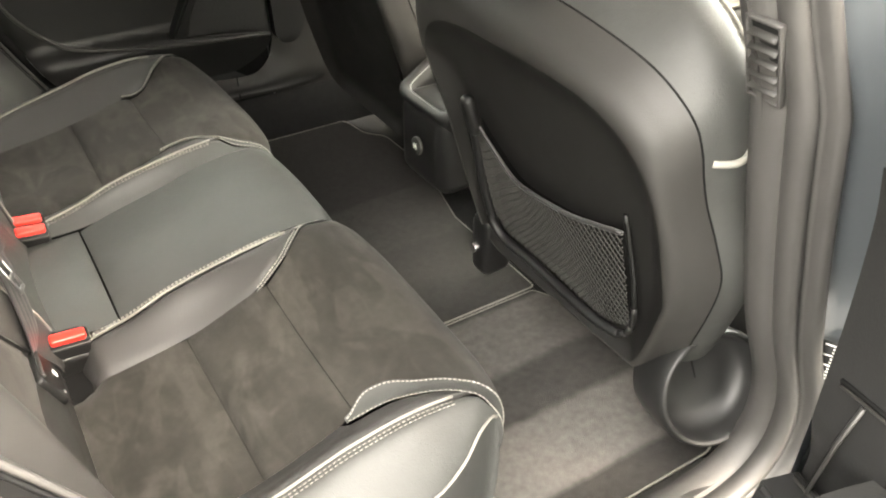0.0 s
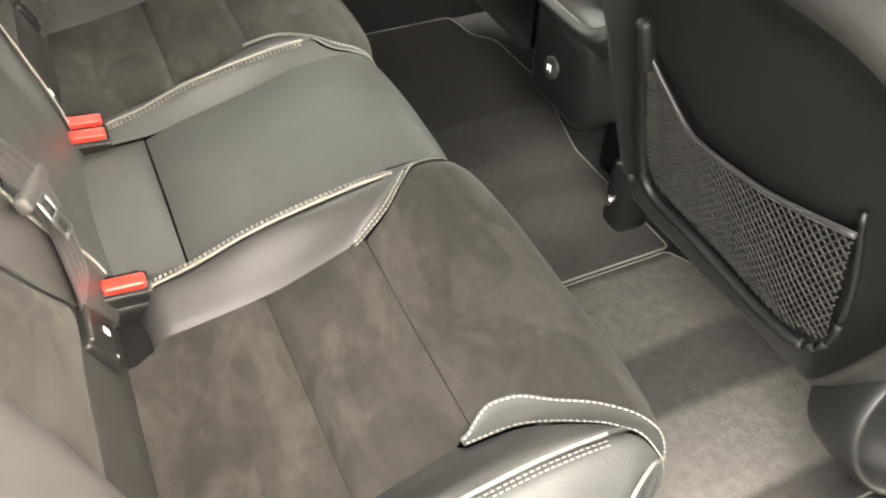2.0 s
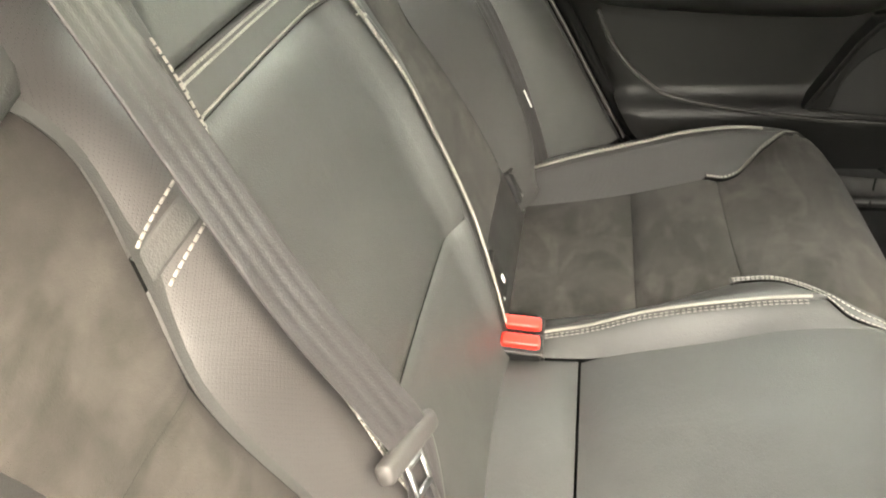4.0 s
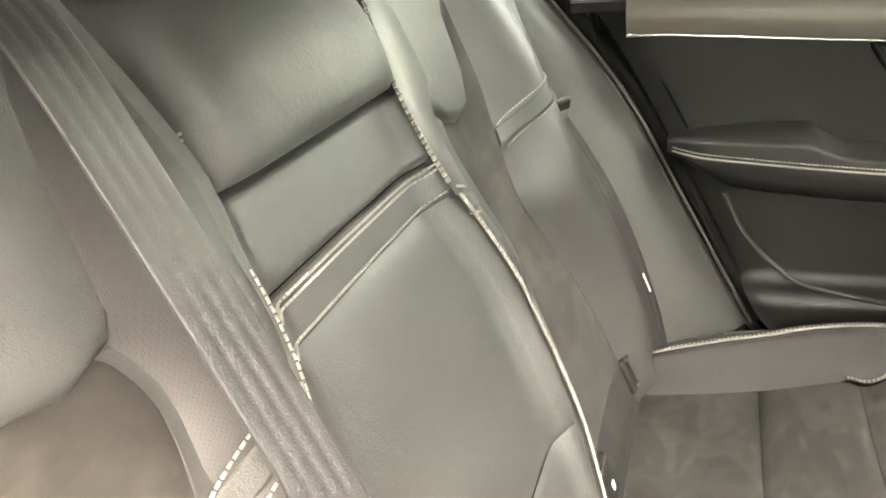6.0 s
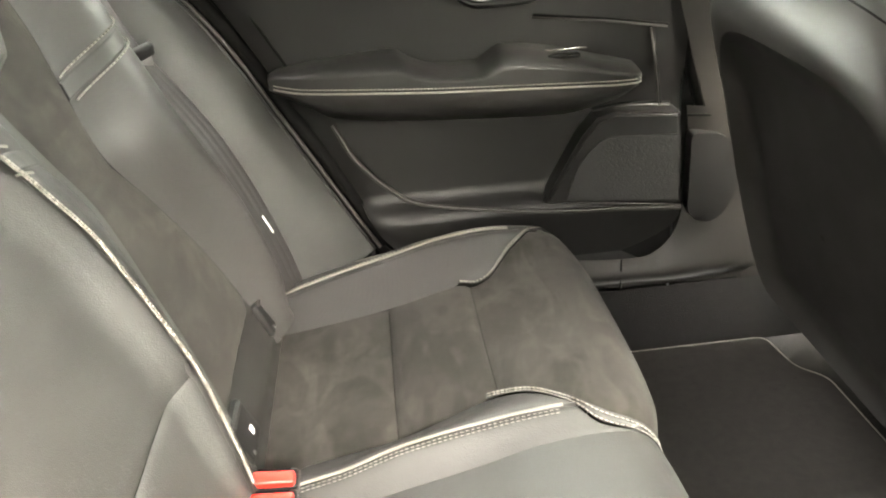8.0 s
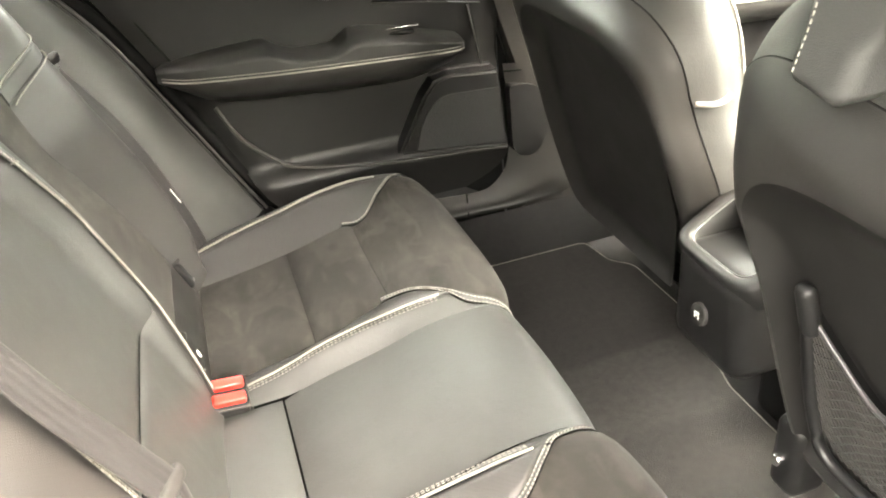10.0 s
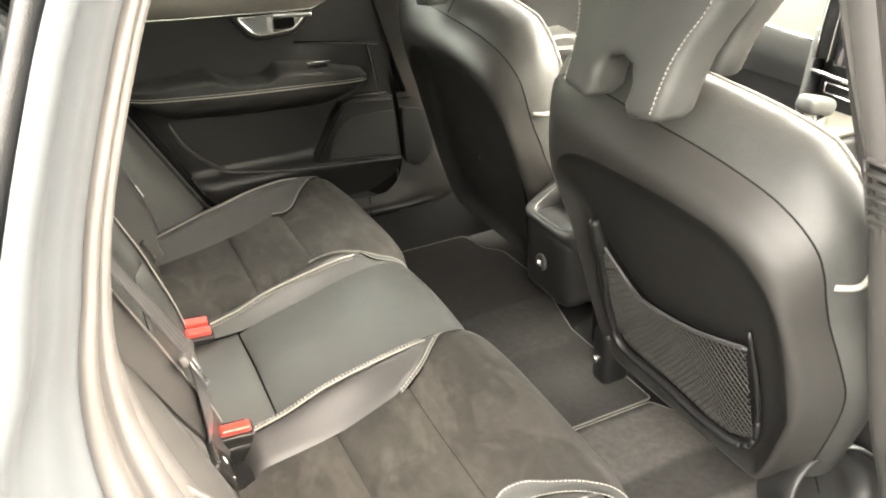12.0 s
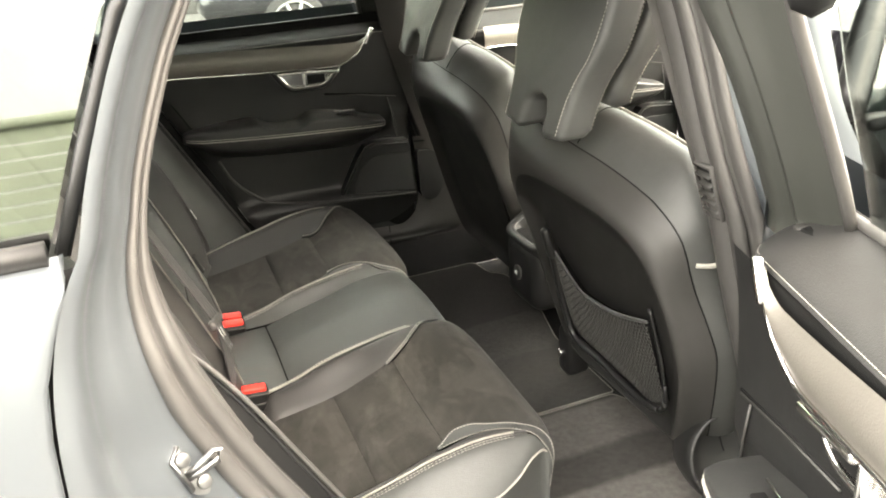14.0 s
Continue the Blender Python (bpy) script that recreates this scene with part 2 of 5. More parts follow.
def disc(centre, normal, radius, depth, rnd=0.002, sides=24, bm=None):
    """A short turned cylinder with a rounded rim."""
    bm = bm or bmesh.new()
    n = Vector(normal).normalized()
    q = n.to_track_quat("Z", "Y").to_matrix().to_4x4()
    m = Matrix.Translation(centre) @ q
    prof = [(0, depth), (radius - rnd, depth), (radius - rnd * 0.3, depth - rnd * 0.3), (radius, depth - rnd), (radius, 0)]
    return surface(lambda u, v: m @ Vector((prof[u][0] * math.cos(v), prof[u][0] * math.sin(v), prof[u][1])), range(len(prof)), [2 * math.pi * k / sides for k in range(sides)], bm, True)


def hermite(x, xs, ys):
    """Smooth interpolation through knots, flat outside them."""
    n = len(xs)
    if x <= xs[0]:
        return ys[0]
    if x >= xs[-1]:
        return ys[-1]
    k = max(i for i in range(n - 1) if xs[i] <= x)
    h = xs[k + 1] - xs[k]
    f = (x - xs[k]) / h

    def slope(i):
        if i == 0:
            return (ys[1] - ys[0]) / (xs[1] - xs[0])
        if i == n - 1:
            return (ys[-1] - ys[-2]) / (xs[-1] - xs[-2])
        a, b = (ys[i] - ys[i - 1]) / (xs[i] - xs[i - 1]), (ys[i + 1] - ys[i]) / (xs[i + 1] - xs[i])
        return 0.0 if a * b <= 0 else 2 * a * b / (a + b)
    d0, d1 = slope(k) * h, slope(k + 1) * h
    return (2 * f ** 3 - 3 * f * f + 1) * ys[k] + (f ** 3 - 2 * f * f + f) * d0 + (3 * f * f - 2 * f ** 3) * ys[k + 1] + (f ** 3 - f * f) * d1


def wall_slab(bm, outline, y0, y1):
    """A plate of that outline in x and z, between two planes of y."""
    a = [bm.verts.new((x, y0, z)) for x, z in outline]
    b = [bm.verts.new((x, y1, z)) for x, z in outline]
    bm.faces.new(a)
    bm.faces.new(b[::-1])
    n = len(a)
    for i in range(n):
        j = (i + 1) % n
        bm.faces.new((a[i], b[i], b[j], a[j]))
    return bm

# ---- ground and surroundings ----
bm = bmesh.new()
surface(lambda u, v: (u, v, 0.004 * math.sin(u * 0.7) * math.cos(v * 0.9)), [-300, -60, -20, -8, -4, -2, 0, 2, 4, 8, 20, 60, 300], [-300, -60, -20, -8, -4, -2, 0, 2, 4, 8, 20, 60, 300], bm)
tagged(part("ground", bm, ASPHALT), "grey asphalt yard under the car", "ground", kind="structure")

# ---- the car's floor ----
FLOOR = 0.352
bm = surface(lambda u, v: (u, v, FLOOR - 0.03 + 0.03 * math.exp(-(v / 0.2) ** 2)), span(-0.1, 2.3, 30), span(-0.70, 0.70, 40))
tagged(part("floor", bm, CARPET), "dark grey carpet of the car's floor", "floor", kind="structure")


def mat_thing(name, outline, label):
    """A carpet mat with a bound, stitched edge; outline in x and y."""
    mat = thing(name, label, "floor mat")
    bm = bmesh.new()
    pts = outline
    top = [bm.verts.new((x, y, 0.360)) for x, y in pts]
    low = [bm.verts.new((x, y, 0.3525)) for x, y in pts]
    bm.faces.new(top)
    for i in range(len(pts)):
        j = (i + 1) % len(pts)
        bm.faces.new((top[i], low[i], low[j], top[j]))
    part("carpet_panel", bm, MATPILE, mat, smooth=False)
    part("binding", tube([(x, y, 0.3592) for x, y in pts], 0.0018, 6, closed=True), PIPING, mat, "pale grey woven edge binding")
    return mat


def rounded(keys, n=6):
    """Rounds the corners (x, y, r) of an outline."""
    out = []
    m = len(keys)
    for i, (x, y, r) in enumerate(keys):
        p, a, b = Vector((x, y)), Vector(keys[i - 1][:2]), Vector(keys[(i + 1) % m][:2])
        da, db = (a - p).normalized(), (b - p).normalized()
        if r <= 0:
            out.append((x, y))
            continue
        s, e = p + da * r, p + db * r
        for k in range(n + 1):
            f = k / n
            q = s * (1 - f) ** 2 + p * 2 * f * (1 - f) + e * f * f
            out.append((q.x, q.y))
    return out


def stripe_material():
    """Carpet pile brushed in alternating lanes along the car, with doorway light painted into the near lanes."""
    m = material("brushed_pile_near_lit", (0.066, 0.062, 0.058), 0.97, spec=0.1, grain=0.003, grain_size=900, vary=0.2, vary_size=70, sheen=0.03)
    t, b = m.node_tree, m.node_tree.nodes["Principled BSDF"]
    co, sx = t.nodes.new("ShaderNodeTexCoord"), t.nodes.new("ShaderNodeSeparateXYZ")
    n = t.nodes.new("ShaderNodeTexNoise")
    n.inputs["Scale"].default_value = 9
    wob = t.nodes.new("ShaderNodeMath")
    wob.operation = "MULTIPLY_ADD"
    wob.inputs[1].default_value = 0.02
    ramp = t.nodes.new("ShaderNodeValToRGB")
    ramp.color_ramp.interpolation = "LINEAR"
    # near-side stops are raised and far ones lowered: light fall-off kept in the colour
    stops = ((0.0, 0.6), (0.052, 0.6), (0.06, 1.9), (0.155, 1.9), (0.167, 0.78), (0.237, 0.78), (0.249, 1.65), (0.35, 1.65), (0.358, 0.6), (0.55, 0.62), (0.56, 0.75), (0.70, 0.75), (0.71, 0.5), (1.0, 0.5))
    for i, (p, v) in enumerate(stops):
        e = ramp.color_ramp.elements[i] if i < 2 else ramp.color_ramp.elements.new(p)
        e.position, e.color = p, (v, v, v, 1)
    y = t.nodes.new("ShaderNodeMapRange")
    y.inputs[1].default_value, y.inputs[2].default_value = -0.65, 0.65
    mul = t.nodes.new("ShaderNodeMix")
    mul.data_type, mul.blend_type = "RGBA", "MULTIPLY"
    mul.inputs[0].default_value = 1.0
    old = b.inputs["Base Color"].links[0].from_socket
    t.links.new(co.outputs["Object"], sx.inputs[0])
    t.links.new(co.outputs["Object"], n.inputs["Vector"])
    t.links.new(n.outputs["Fac"], wob.inputs[0])
    t.links.new(sx.outputs["Y"], wob.inputs[2])
    t.links.new(wob.outputs[0], y.inputs[0])
    t.links.new(y.outputs[0], ramp.inputs[0])
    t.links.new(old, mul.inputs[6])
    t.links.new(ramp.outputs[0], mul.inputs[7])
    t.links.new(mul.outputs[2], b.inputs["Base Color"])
    return m


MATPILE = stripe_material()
mat_thing("floor_mat", rounded([(0.30, -0.19, 0.01), (0.79, -0.19, 0.01), (0.815, -0.235, 0.02), (0.86, -0.33, 0.02), (0.86, -0.50, 0.02), (0.815, -0.55, 0.02), (0.80, -0.646, 0.03), (0.475, -0.646, 0.02), (0.44, -0.48, 0.02), (0.30, -0.46, 0.01)]), "dark carpet floor mat with brushed lanes, painted lighter as doorway light, and pale binding")
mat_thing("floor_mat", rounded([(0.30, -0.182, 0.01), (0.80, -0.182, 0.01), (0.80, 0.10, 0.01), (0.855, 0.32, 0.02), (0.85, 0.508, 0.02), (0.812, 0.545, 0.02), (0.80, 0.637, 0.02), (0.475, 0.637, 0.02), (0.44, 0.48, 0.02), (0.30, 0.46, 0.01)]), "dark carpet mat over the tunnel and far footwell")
stud = thing("mat_fixing_stud", "round grey plastic stud fixing the floor mat", "stud")
part("cap", disc((0.498, -0.62, 0.36), (0, 0, 1), 0.016, 0.006, 0.003), PILLAR, stud)
part("key_slot", disc((0.498, -0.62, 0.366), (0, 0, 1), 0.006, 0.0015, 0.0005), PLASTIC, stud)

# ---- rear bench cushion ----
CX = [-0.05, 0.075, 0.15, 0.23, 0.30, 0.36, 0.42]
CY = [0.0, 0.136, 0.168, 0.230, 0.37, 0.515, 0.582, 0.665]
CZ = [[0.572, 0.580, 0.596, 0.617, 0.633, 0.639, 0.636], [0.570, 0.573, 0.589, 0.609, 0.629, 0.635, 0.630], [0.565, 0.592, 0.619, 0.637, 0.648, 0.652, 0.640],
      [0.545, 0.566, 0.582, 0.613, 0.640, 0.650, 0.642], [0.538, 0.561, 0.584, 0.609, 0.627, 0.639, 0.638], [0.550, 0.569, 0.584, 0.607, 0.628, 0.639, 0.632],
      [0.572, 0.611, 0.630, 0.651, 0.659, 0.654, 0.632], [0.550, 0.577, 0.590, 0.598, 0.602, 0.598, 0.590]]
LIP = 0.05


def cushion_height(x, y):
    z = hermite(abs(y), CY, [hermite(x, CX, row) for row in CZ])
    if x < 0.036 and 0.1366 < abs(y) < 0.24:
        z -= 0.055 * ((0.036 - x) / 0.036) ** 2 * min(1.0, (abs(y) - 0.1366) / 0.012) * min(1.0, (0.24 - abs(y)) / 0.03)
    return z


def lip_start(y):
    return hermite(abs(y), [0, 0.13, 0.2, 0.37, 0.5, 0.58, 0.62, 0.67], [0.377, 0.377, 0.390, 0.397, 0.396, 0.378, 0.350, 0.30])


def cushion_point(s, y, lift=0.0):
    """A point of the cushion's skin, s along it from the back to the front and down its lip."""
    e = lip_start(y)
    if s <= e:
        return Vector((s, y, cushion_height(s, y) + lift))
    z, t = cushion_height(e, y), (s - e) / LIP
    if t < math.pi / 2:
        return Vector((e + (LIP + lift) * math.sin(t), y, z - LIP + (LIP + lift) * math.cos(t)))
    d = s - e - LIP * math.pi / 2
    return Vector((e + LIP + lift - 0.15 * d, y, z - LIP - d))


def strap_in(s):
    return hermite(s, [0.255, 0.295, 0.33, 0.36, 0.40, 0.43], [0.240, 0.220, 0.188, 0.160, 0.148, 0.145])


def strap_in_low(s):
    return strap_in(s) - hermite(s, [0.25, 0.36, 0.43], [0.010, 0.012, 0.010])


def strap_out(s):
    return hermite(s, [0.254, 0.288, 0.309, 0.343, 0.384, 0.41, 0.44], [0.510, 0.492, 0.496, 0.522, 0.552, 0.580, 0.598])


def strap_out_low(s):
    return hermite(s, [0.248, 0.296, 0.336, 0.383, 0.400, 0.44], [0.519, 0.529, 0.556, 0.588, 0.606, 0.615])


def sooner(s, side):
    """The far cushion's strap meets the bolster a little further back."""
    return s + (0.042 * max(0.0, min(1.0, (s - 0.25) / 0.08)) if side > 0 else 0.0)


def out_low(s, side):
    """The strap's outer edge; the far strap is tucked in to a narrow seam."""
    a = strap_out(sooner(s, side))
    return max(strap_out_low(s), a + 0.002) if side < 0 else a + 0.007


def seam_in(s):
    return hermite(s, [-0.05, 0.05, 0.2, 0.25], [0.222, 0.226, 0.231, 0.232])


def seam_out(s):
    return hermite(s, [-0.05, 0.075, 0.2, 0.25], [0.518, 0.517, 0.515, 0.512])


def pipe_low(s):
    return hermite(s, [-0.05, 0.20, 0.29, 0.33, 0.373, 0.405, 0.43, 0.62], [0.668, 0.668, 0.658, 0.645, 0.621, 0.610, 0.616, 0.616])


def cushion_panel(name, ss, lo, hi, mat, parent, side, puff=0.004, n=14, label="", cross=0.0):
    """A sewn panel of the skin between two lines lo(s) and hi(s), a little puffed between its seams."""
    def fn(s, v):
        y = lo(s) + (hi(s) - lo(s)) * v
        edge = puff * (1 - abs(2 * v - 1) ** 5)
        if cross:
            f = (s - ss[0]) / (ss[-1] - ss[0])
            edge *= 1 - abs(2 * f - 1) ** 6
            edge -= cross * abs(2 * f - 1) ** 9
        return cushion_point(s, side * y, edge - puff * 0.6)
    return part(name, surface(fn, ss, span(0, 1, n)), mat, parent, label)


bench = thing("rear_bench_seat_cushion", "black leather and charcoal suede rear bench cushion with pale piping", "car seat")
part("middle_seat_panel", surface(lambda s, y: cushion_point(s, y, 0.005 * (1 - abs(y / 0.136) ** 4) - 0.009 * abs((s - 0.35) / 0.275) ** 16), span(0.077, 0.625, 50), span(-0.136, 0.136, 24)), LEATHER, bench)
part("middle_rear_pad", surface(lambda s, y: cushion_point(s, y, 0.011 * (1 - abs(y / 0.136) ** 4) * (1 - abs((s - 0.012) / 0.062) ** 4) - 0.006), span(-0.05, 0.074, 16), span(-0.136, 0.136, 20)), LEATHER, bench)
for side in (-1, 1):
    s1 = span(0.004, 0.63, 66)
    cushion_panel("inner_bolster_top", s1, lambda s: 0.1365, lambda s: 0.168 if s < 0.3 else min(0.168, max(strap_in_low(s), 0.137)), LEATHER, bench, side, 0.003, 8)
    cushion_panel("inner_bolster_side", span(0.004, 0.345, 48), lambda s: 0.168, lambda s: seam_in(s) if s < 0.25 else max(strap_in_low(s), 0.1685), PERFORATED, bench, side, 0.006, 12, "perforated black leather")
    cushion_panel("strap", span(0.25, 0.63, 44), strap_in_low, lambda s: max(strap_in(s), strap_in_low(s) + 0.002), LEATHER, bench, side, -0.003, 6)
    for a, b in ((-0.05, 0.1427), (0.1433, 0.2647)):
        cushion_panel("suede_insert", span(a, b, 26), seam_in, lambda s: seam_out(s) if s < 0.25 else strap_out(sooner(s, side)), SUEDE, bench, side, 0.006, 26, "charcoal suede insert with worn nap", 0.0028)
    cushion_panel("suede_front", span(0.2653, 0.63, 50), strap_in, lambda s: strap_out(sooner(s, side)), SUEDE, bench, side, 0.004, 30, "charcoal suede thigh panel", 0.0028)
    cushion_panel("strap", span(0.25, 0.63, 44), lambda s: strap_out(sooner(s, side)), lambda s: out_low(s, side), LEATHER, bench, side, -0.003, 6)
    cushion_panel("outer_bolster_side", span(-0.05, 0.380, 48), lambda s: seam_out(s) if s < 0.25 else min(out_low(s, side), 0.5815), lambda s: 0.582, PERFORATED, bench, side, 0.006, 12, "perforated black leather")
    cushion_panel("outer_bolster_top", span(-0.05, 0.44, 54), lambda s: 0.582 if s < 0.3 else max(0.582, out_low(s, side)), lambda s: max(pipe_low(s), out_low(s, side) + 0.002 if s > 0.34 else 0.0), LEATHER, bench, side, 0.006, 14)

    def wall(s, v, side=side):
        p = cushion_point(min(s, 0.63), side * pipe_low(s), -0.003)
        return Vector((p.x - 0.03 * v * v, p.y + side * (0.006 * math.sin(math.pi * v)), p.z + (0.40 - p.z) * v))
    part("side_wall", surface(wall, span(-0.05, 0.50, 40), span(0, 1, 8)), LEATHER, bench)
    for line, s0, s1_ in ((lambda s: 0.168, 0.024, 0.325), (lambda s: 0.582, -0.02, 0.355 if side < 0 else 0.335)):
        pts = [cushion_point(s, side * line(s), 0.0025) for s in span(s0, s1_, 40)]
        part("piping", tube(pts, 0.0018, 6), PIPING, bench, "pale cream piping")
        part("stitching", stitches([p + Vector((0, side * 0.006 * (1 if line(0) > 0.3 else -1), -0.001)) for p in pts]), THREAD, bench)
        part("stitching", stitches([p + Vector((0, side * 0.010 * (1 if line(0) > 0.3 else -1), -0.002)) for p in pts]), THREAD, bench)
    pts = [cushion_point(s, side * pipe_low(s), 0.001) for s in span(0.05, 0.405, 44)]
    part("piping", tube(pts, 0.002, 6), PIPING, bench, "pale cream piping")
    part("stitching", stitches([p + Vector((0, -side * 0.005, 0.001)) for p in pts]), THREAD, bench)
    for line, off in ((strap_in, -0.0025), (strap_in_low, 0.0025), (lambda s: strap_out(sooner(s, side)), 0.0025), (lambda s: out_low(s, side), -0.0025 if side < 0 else -0.001)):
        part("stitching", stitches([cushion_point(s, side * (line(s) + off), 0.0012) for s in span(0.252, 0.50, 46)], 0.004, 0.0018, 0.0010), THREAD, bench)
part("underside", ball_box((0.40, 1.26, 0.20), 0.02, 3, m=Matrix.Translation((0.16, 0, 0.44))), DARK, bench)

# ---- rear backrest ----
UPV, OUT = Vector((-0.368, 0, 0.930)), Vector((0.930, 0, 0.368))


def back_point(z, y, n=0.0):
    return Vector((-0.03, y, 0.59)) + UPV * ((z - 0.59) / 0.93) + OUT * n


def back_pipe(z, side=0):
    """Half the width of the middle panel, which sits a little off the car's centre line."""
    return hermite(z, [0.58, 0.64, 0.74, 0.87, 0.95, 1.0, 1.05, 1.10, 1.16, 1.22], [0.150, 0.160, 0.186, 0.187, 0.164, 0.144, 0.136, 0.142, 0.165, 0.185]) + (hermite(z, [0.60, 0.72, 0.88, 1.0, 1.05, 1.10, 1.16], [0, 0.02, 0.02, 0.026, 0.028, 0.012, 0]) if side < 0 else 0)


def back_seam(z, side=0):
    return hermite(z, [0.58, 0.70, 0.78, 0.88, 0.95, 1.02, 1.05, 1.067, 1.08, 1.22], [0.200, 0.246, 0.262, 0.278, 0.258, 0.242, 0.252, 0.268, 0.29, 0.31])


def back_outer(z):
    return hermite(z, [0.58, 0.67, 0.74, 0.832, 0.91, 0.965, 1.0, 1.05, 1.22], [0.475, 0.470, 0.456, 0.418, 0.384, 0.398, 0.41, 0.425, 0.43])


def back_bulge(z, y, side=None):
    a, side = abs(y), side if side is not None else (1 if y > 0 else -1)
    f = hermite(z, [0.58, 0.66, 0.8, 1.0, 1.12, 1.22], [0.2, 0.75, 1.0, 0.9, 0.6, 0.35])
    p, s, o = back_pipe(z, side), back_seam(z, side), back_outer(z)
    return hermite(a, [0, p * 0.75, p, s, (s + o) / 2, o, (o + 0.57) / 2 + 0.008, 0.556, 0.590, 0.62], [0.010, 0.012, 0.012 + 0.024 * f, 0.006, 0.0, 0.004, 0.014 + 0.046 * f, 0.010 + 0.024 * f, -0.02, -0.04])


def back_panel(name, zs, lo, hi, mat, parent, side, puff=0.005, n=14, label="", cross=0.0, tilt=0.0):
    """A sewn panel of the backrest; tilt slopes its cross seams near the stitched band."""
    def fn(z0, v):
        z = z0 + tilt * v * math.exp(-((z0 - 0.98) / 0.10) ** 2)
        y = lo(z) + (hi(z) - lo(z)) * v
        edge = puff * (1 - abs(2 * v - 1) ** 5) - puff * 0.6
        if cross:
            edge -= cross * abs(2 * (z0 - zs[0]) / (zs[-1] - zs[0]) - 1) ** 10
        return back_point(z, side * y, back_bulge(z, side * y) + edge)
    return part(name, surface(fn, zs, span(0, 1, n)), mat, parent, label)


def mid_y(z, v):
    return -back_pipe(z, -1) + (back_pipe(z, 1) + back_pipe(z, -1)) * (v + 1) / 2


back = thing("rear_seat_backrest", "black leather and charcoal suede rear backrest with pale piping", "car seat")
for z0, z1 in ((0.7245, 0.988), (0.989, 1.0235)):
    part("middle_panel", surface(lambda z, v, a=z0, b=z1: back_point(z, mid_y(z, v), back_bulge(z, mid_y(z, v)) - 0.006 * abs(2 * (z - a) / (b - a) - 1) ** 12), span(z0, z1, 36), span(-1, 1, 32)), LEATHER, back)
part("middle_panel", surface(lambda z, v: back_point(z, mid_y(z, v), back_bulge(z, mid_y(z, v)) - 0.006 * max(0.0, (1.036 - z) / 0.0115) ** 4 - 0.040 * max(0.0, (z - 1.080) / 0.016) ** 2.5), span(1.0245, 1.096, 30), span(-1, 1, 32)), LEATHER, back)
# the armrest's hinge flap stands proud at the foot of the middle panel
def flap_point(z, v):
    k = max(0.0, 1 - abs(v) ** 8) * max(0.0, 1 - max(0.0, (z - 0.700) / 0.026) ** 4)
    return back_point(z, mid_y(z, v), back_bulge(z, mid_y(z, v)) + 0.0045 * k - 0.003)


part("hinge_flap", surface(flap_point, span(0.565, 0.70, 14) + span(0.703, 0.726, 10), span(-1, 1, 40)), LEATHER, back)
for z, gap in ((0.9935, 0.0014), (1.0150, 0.0014), (1.0195, 0.0014)):
    part("stitching", stitches([back_point(z, mid_y(z, v), back_bulge(z, mid_y(z, v)) + 0.0012) for v in span(-0.95, 0.97, 40)], 0.0045, gap, 0.0013), THREAD, back)
for side in (-1, 1):
    back_panel("bolster_lining", span(0.565, 1.22, 40), lambda z: back_pipe(z, side) - 0.006, lambda z: back_seam(z, side) + 0.004, LEATHER, back, side, -0.004, 10)
    for z0, z1 in ((0.565, 0.967), (0.967, 0.987), (0.987, 1.22)):
        band = z0 == 0.967
        back_panel("inner_bolster", span(z0, z1, 30), lambda z: back_pipe(z, side) - 0.008, lambda z: back_seam(z, side), LEATHER if band else PERFORATED, back, side, 0.006 if not band else 0.002, 12, "", 0.0022, -0.022)
        back_panel("outer_bolster", span(z0, z1, 30), back_outer, lambda z: 0.594, LEATHER if band else PERFORATED, back, side, 0.006 if not band else 0.002, 16, "", 0.0022, 0.030)
    for z0, z1 in ((0.640, 0.8919), (0.8921, 1.19)):
        back_panel("suede_panel", span(z0, z1, 34), lambda z: back_seam(z, side), back_outer, SUEDE, back, side, 0.007, 24, "charcoal suede centre panel", 0.0015)
    # stitched bands across the bolsters
    for dz in (-0.0035, 0.0235):
        ends = ((back_pipe(0.98, side) + (0.012 if side < 0 else 0.002), 0.968), (back_seam(0.97, side) + 0.002 if side < 0 else back_pipe(0.98, side) + 0.030, 0.944 if side < 0 else 0.960)), ((back_outer(0.975) + 0.002, 0.968), (0.555, 0.993))
        for (y0, z0), (y1, z1) in ends:
            line = [(y0 + (y1 - y0) * f, z0 + (z1 - z0) * f + dz) for f in span(0, 1, 20)]
            part("stitching", stitches([back_point(z, side * y, back_bulge(z, side * y, side) + (0.0028 if side < 0 or y > 0.3 else 0.0012)) for y, z in line], 0.0045, 0.0016, 0.0014), THREAD, back)
    # braided seam up to the band, plain double stitching beside the headrest above it
    low = [back_point(z, side * back_pipe(z, side), back_bulge(z, side * back_pipe(z, side)) + 0.002) for z in span(0.60, 0.985, 48)]
    part("piping", tube(low, 0.0016, 6), PIPING, back, "pale cream braided seam")
    for off in (-0.0017, 0.0017):
        part("braid", stitches([p + Vector((0.0008, side * off, 0)) for p in low], 0.0042, 0.0009, 0.0013), THREAD, back)
    high = [back_point(z, side * (back_pipe(z, side) - 0.003), back_bulge(z, side * back_pipe(z, side)) + 0.002) for z in (span(1.0, 1.20, 30) if side > 0 else span(0.985, 1.055, 12))]
    for off in (0.0, 0.005) if side > 0 else (0.0,):
        part("stitching", stitches([p + Vector((0, -side * off, 0)) for p in high], 0.0045, 0.0016, 0.0012), THREAD, back)
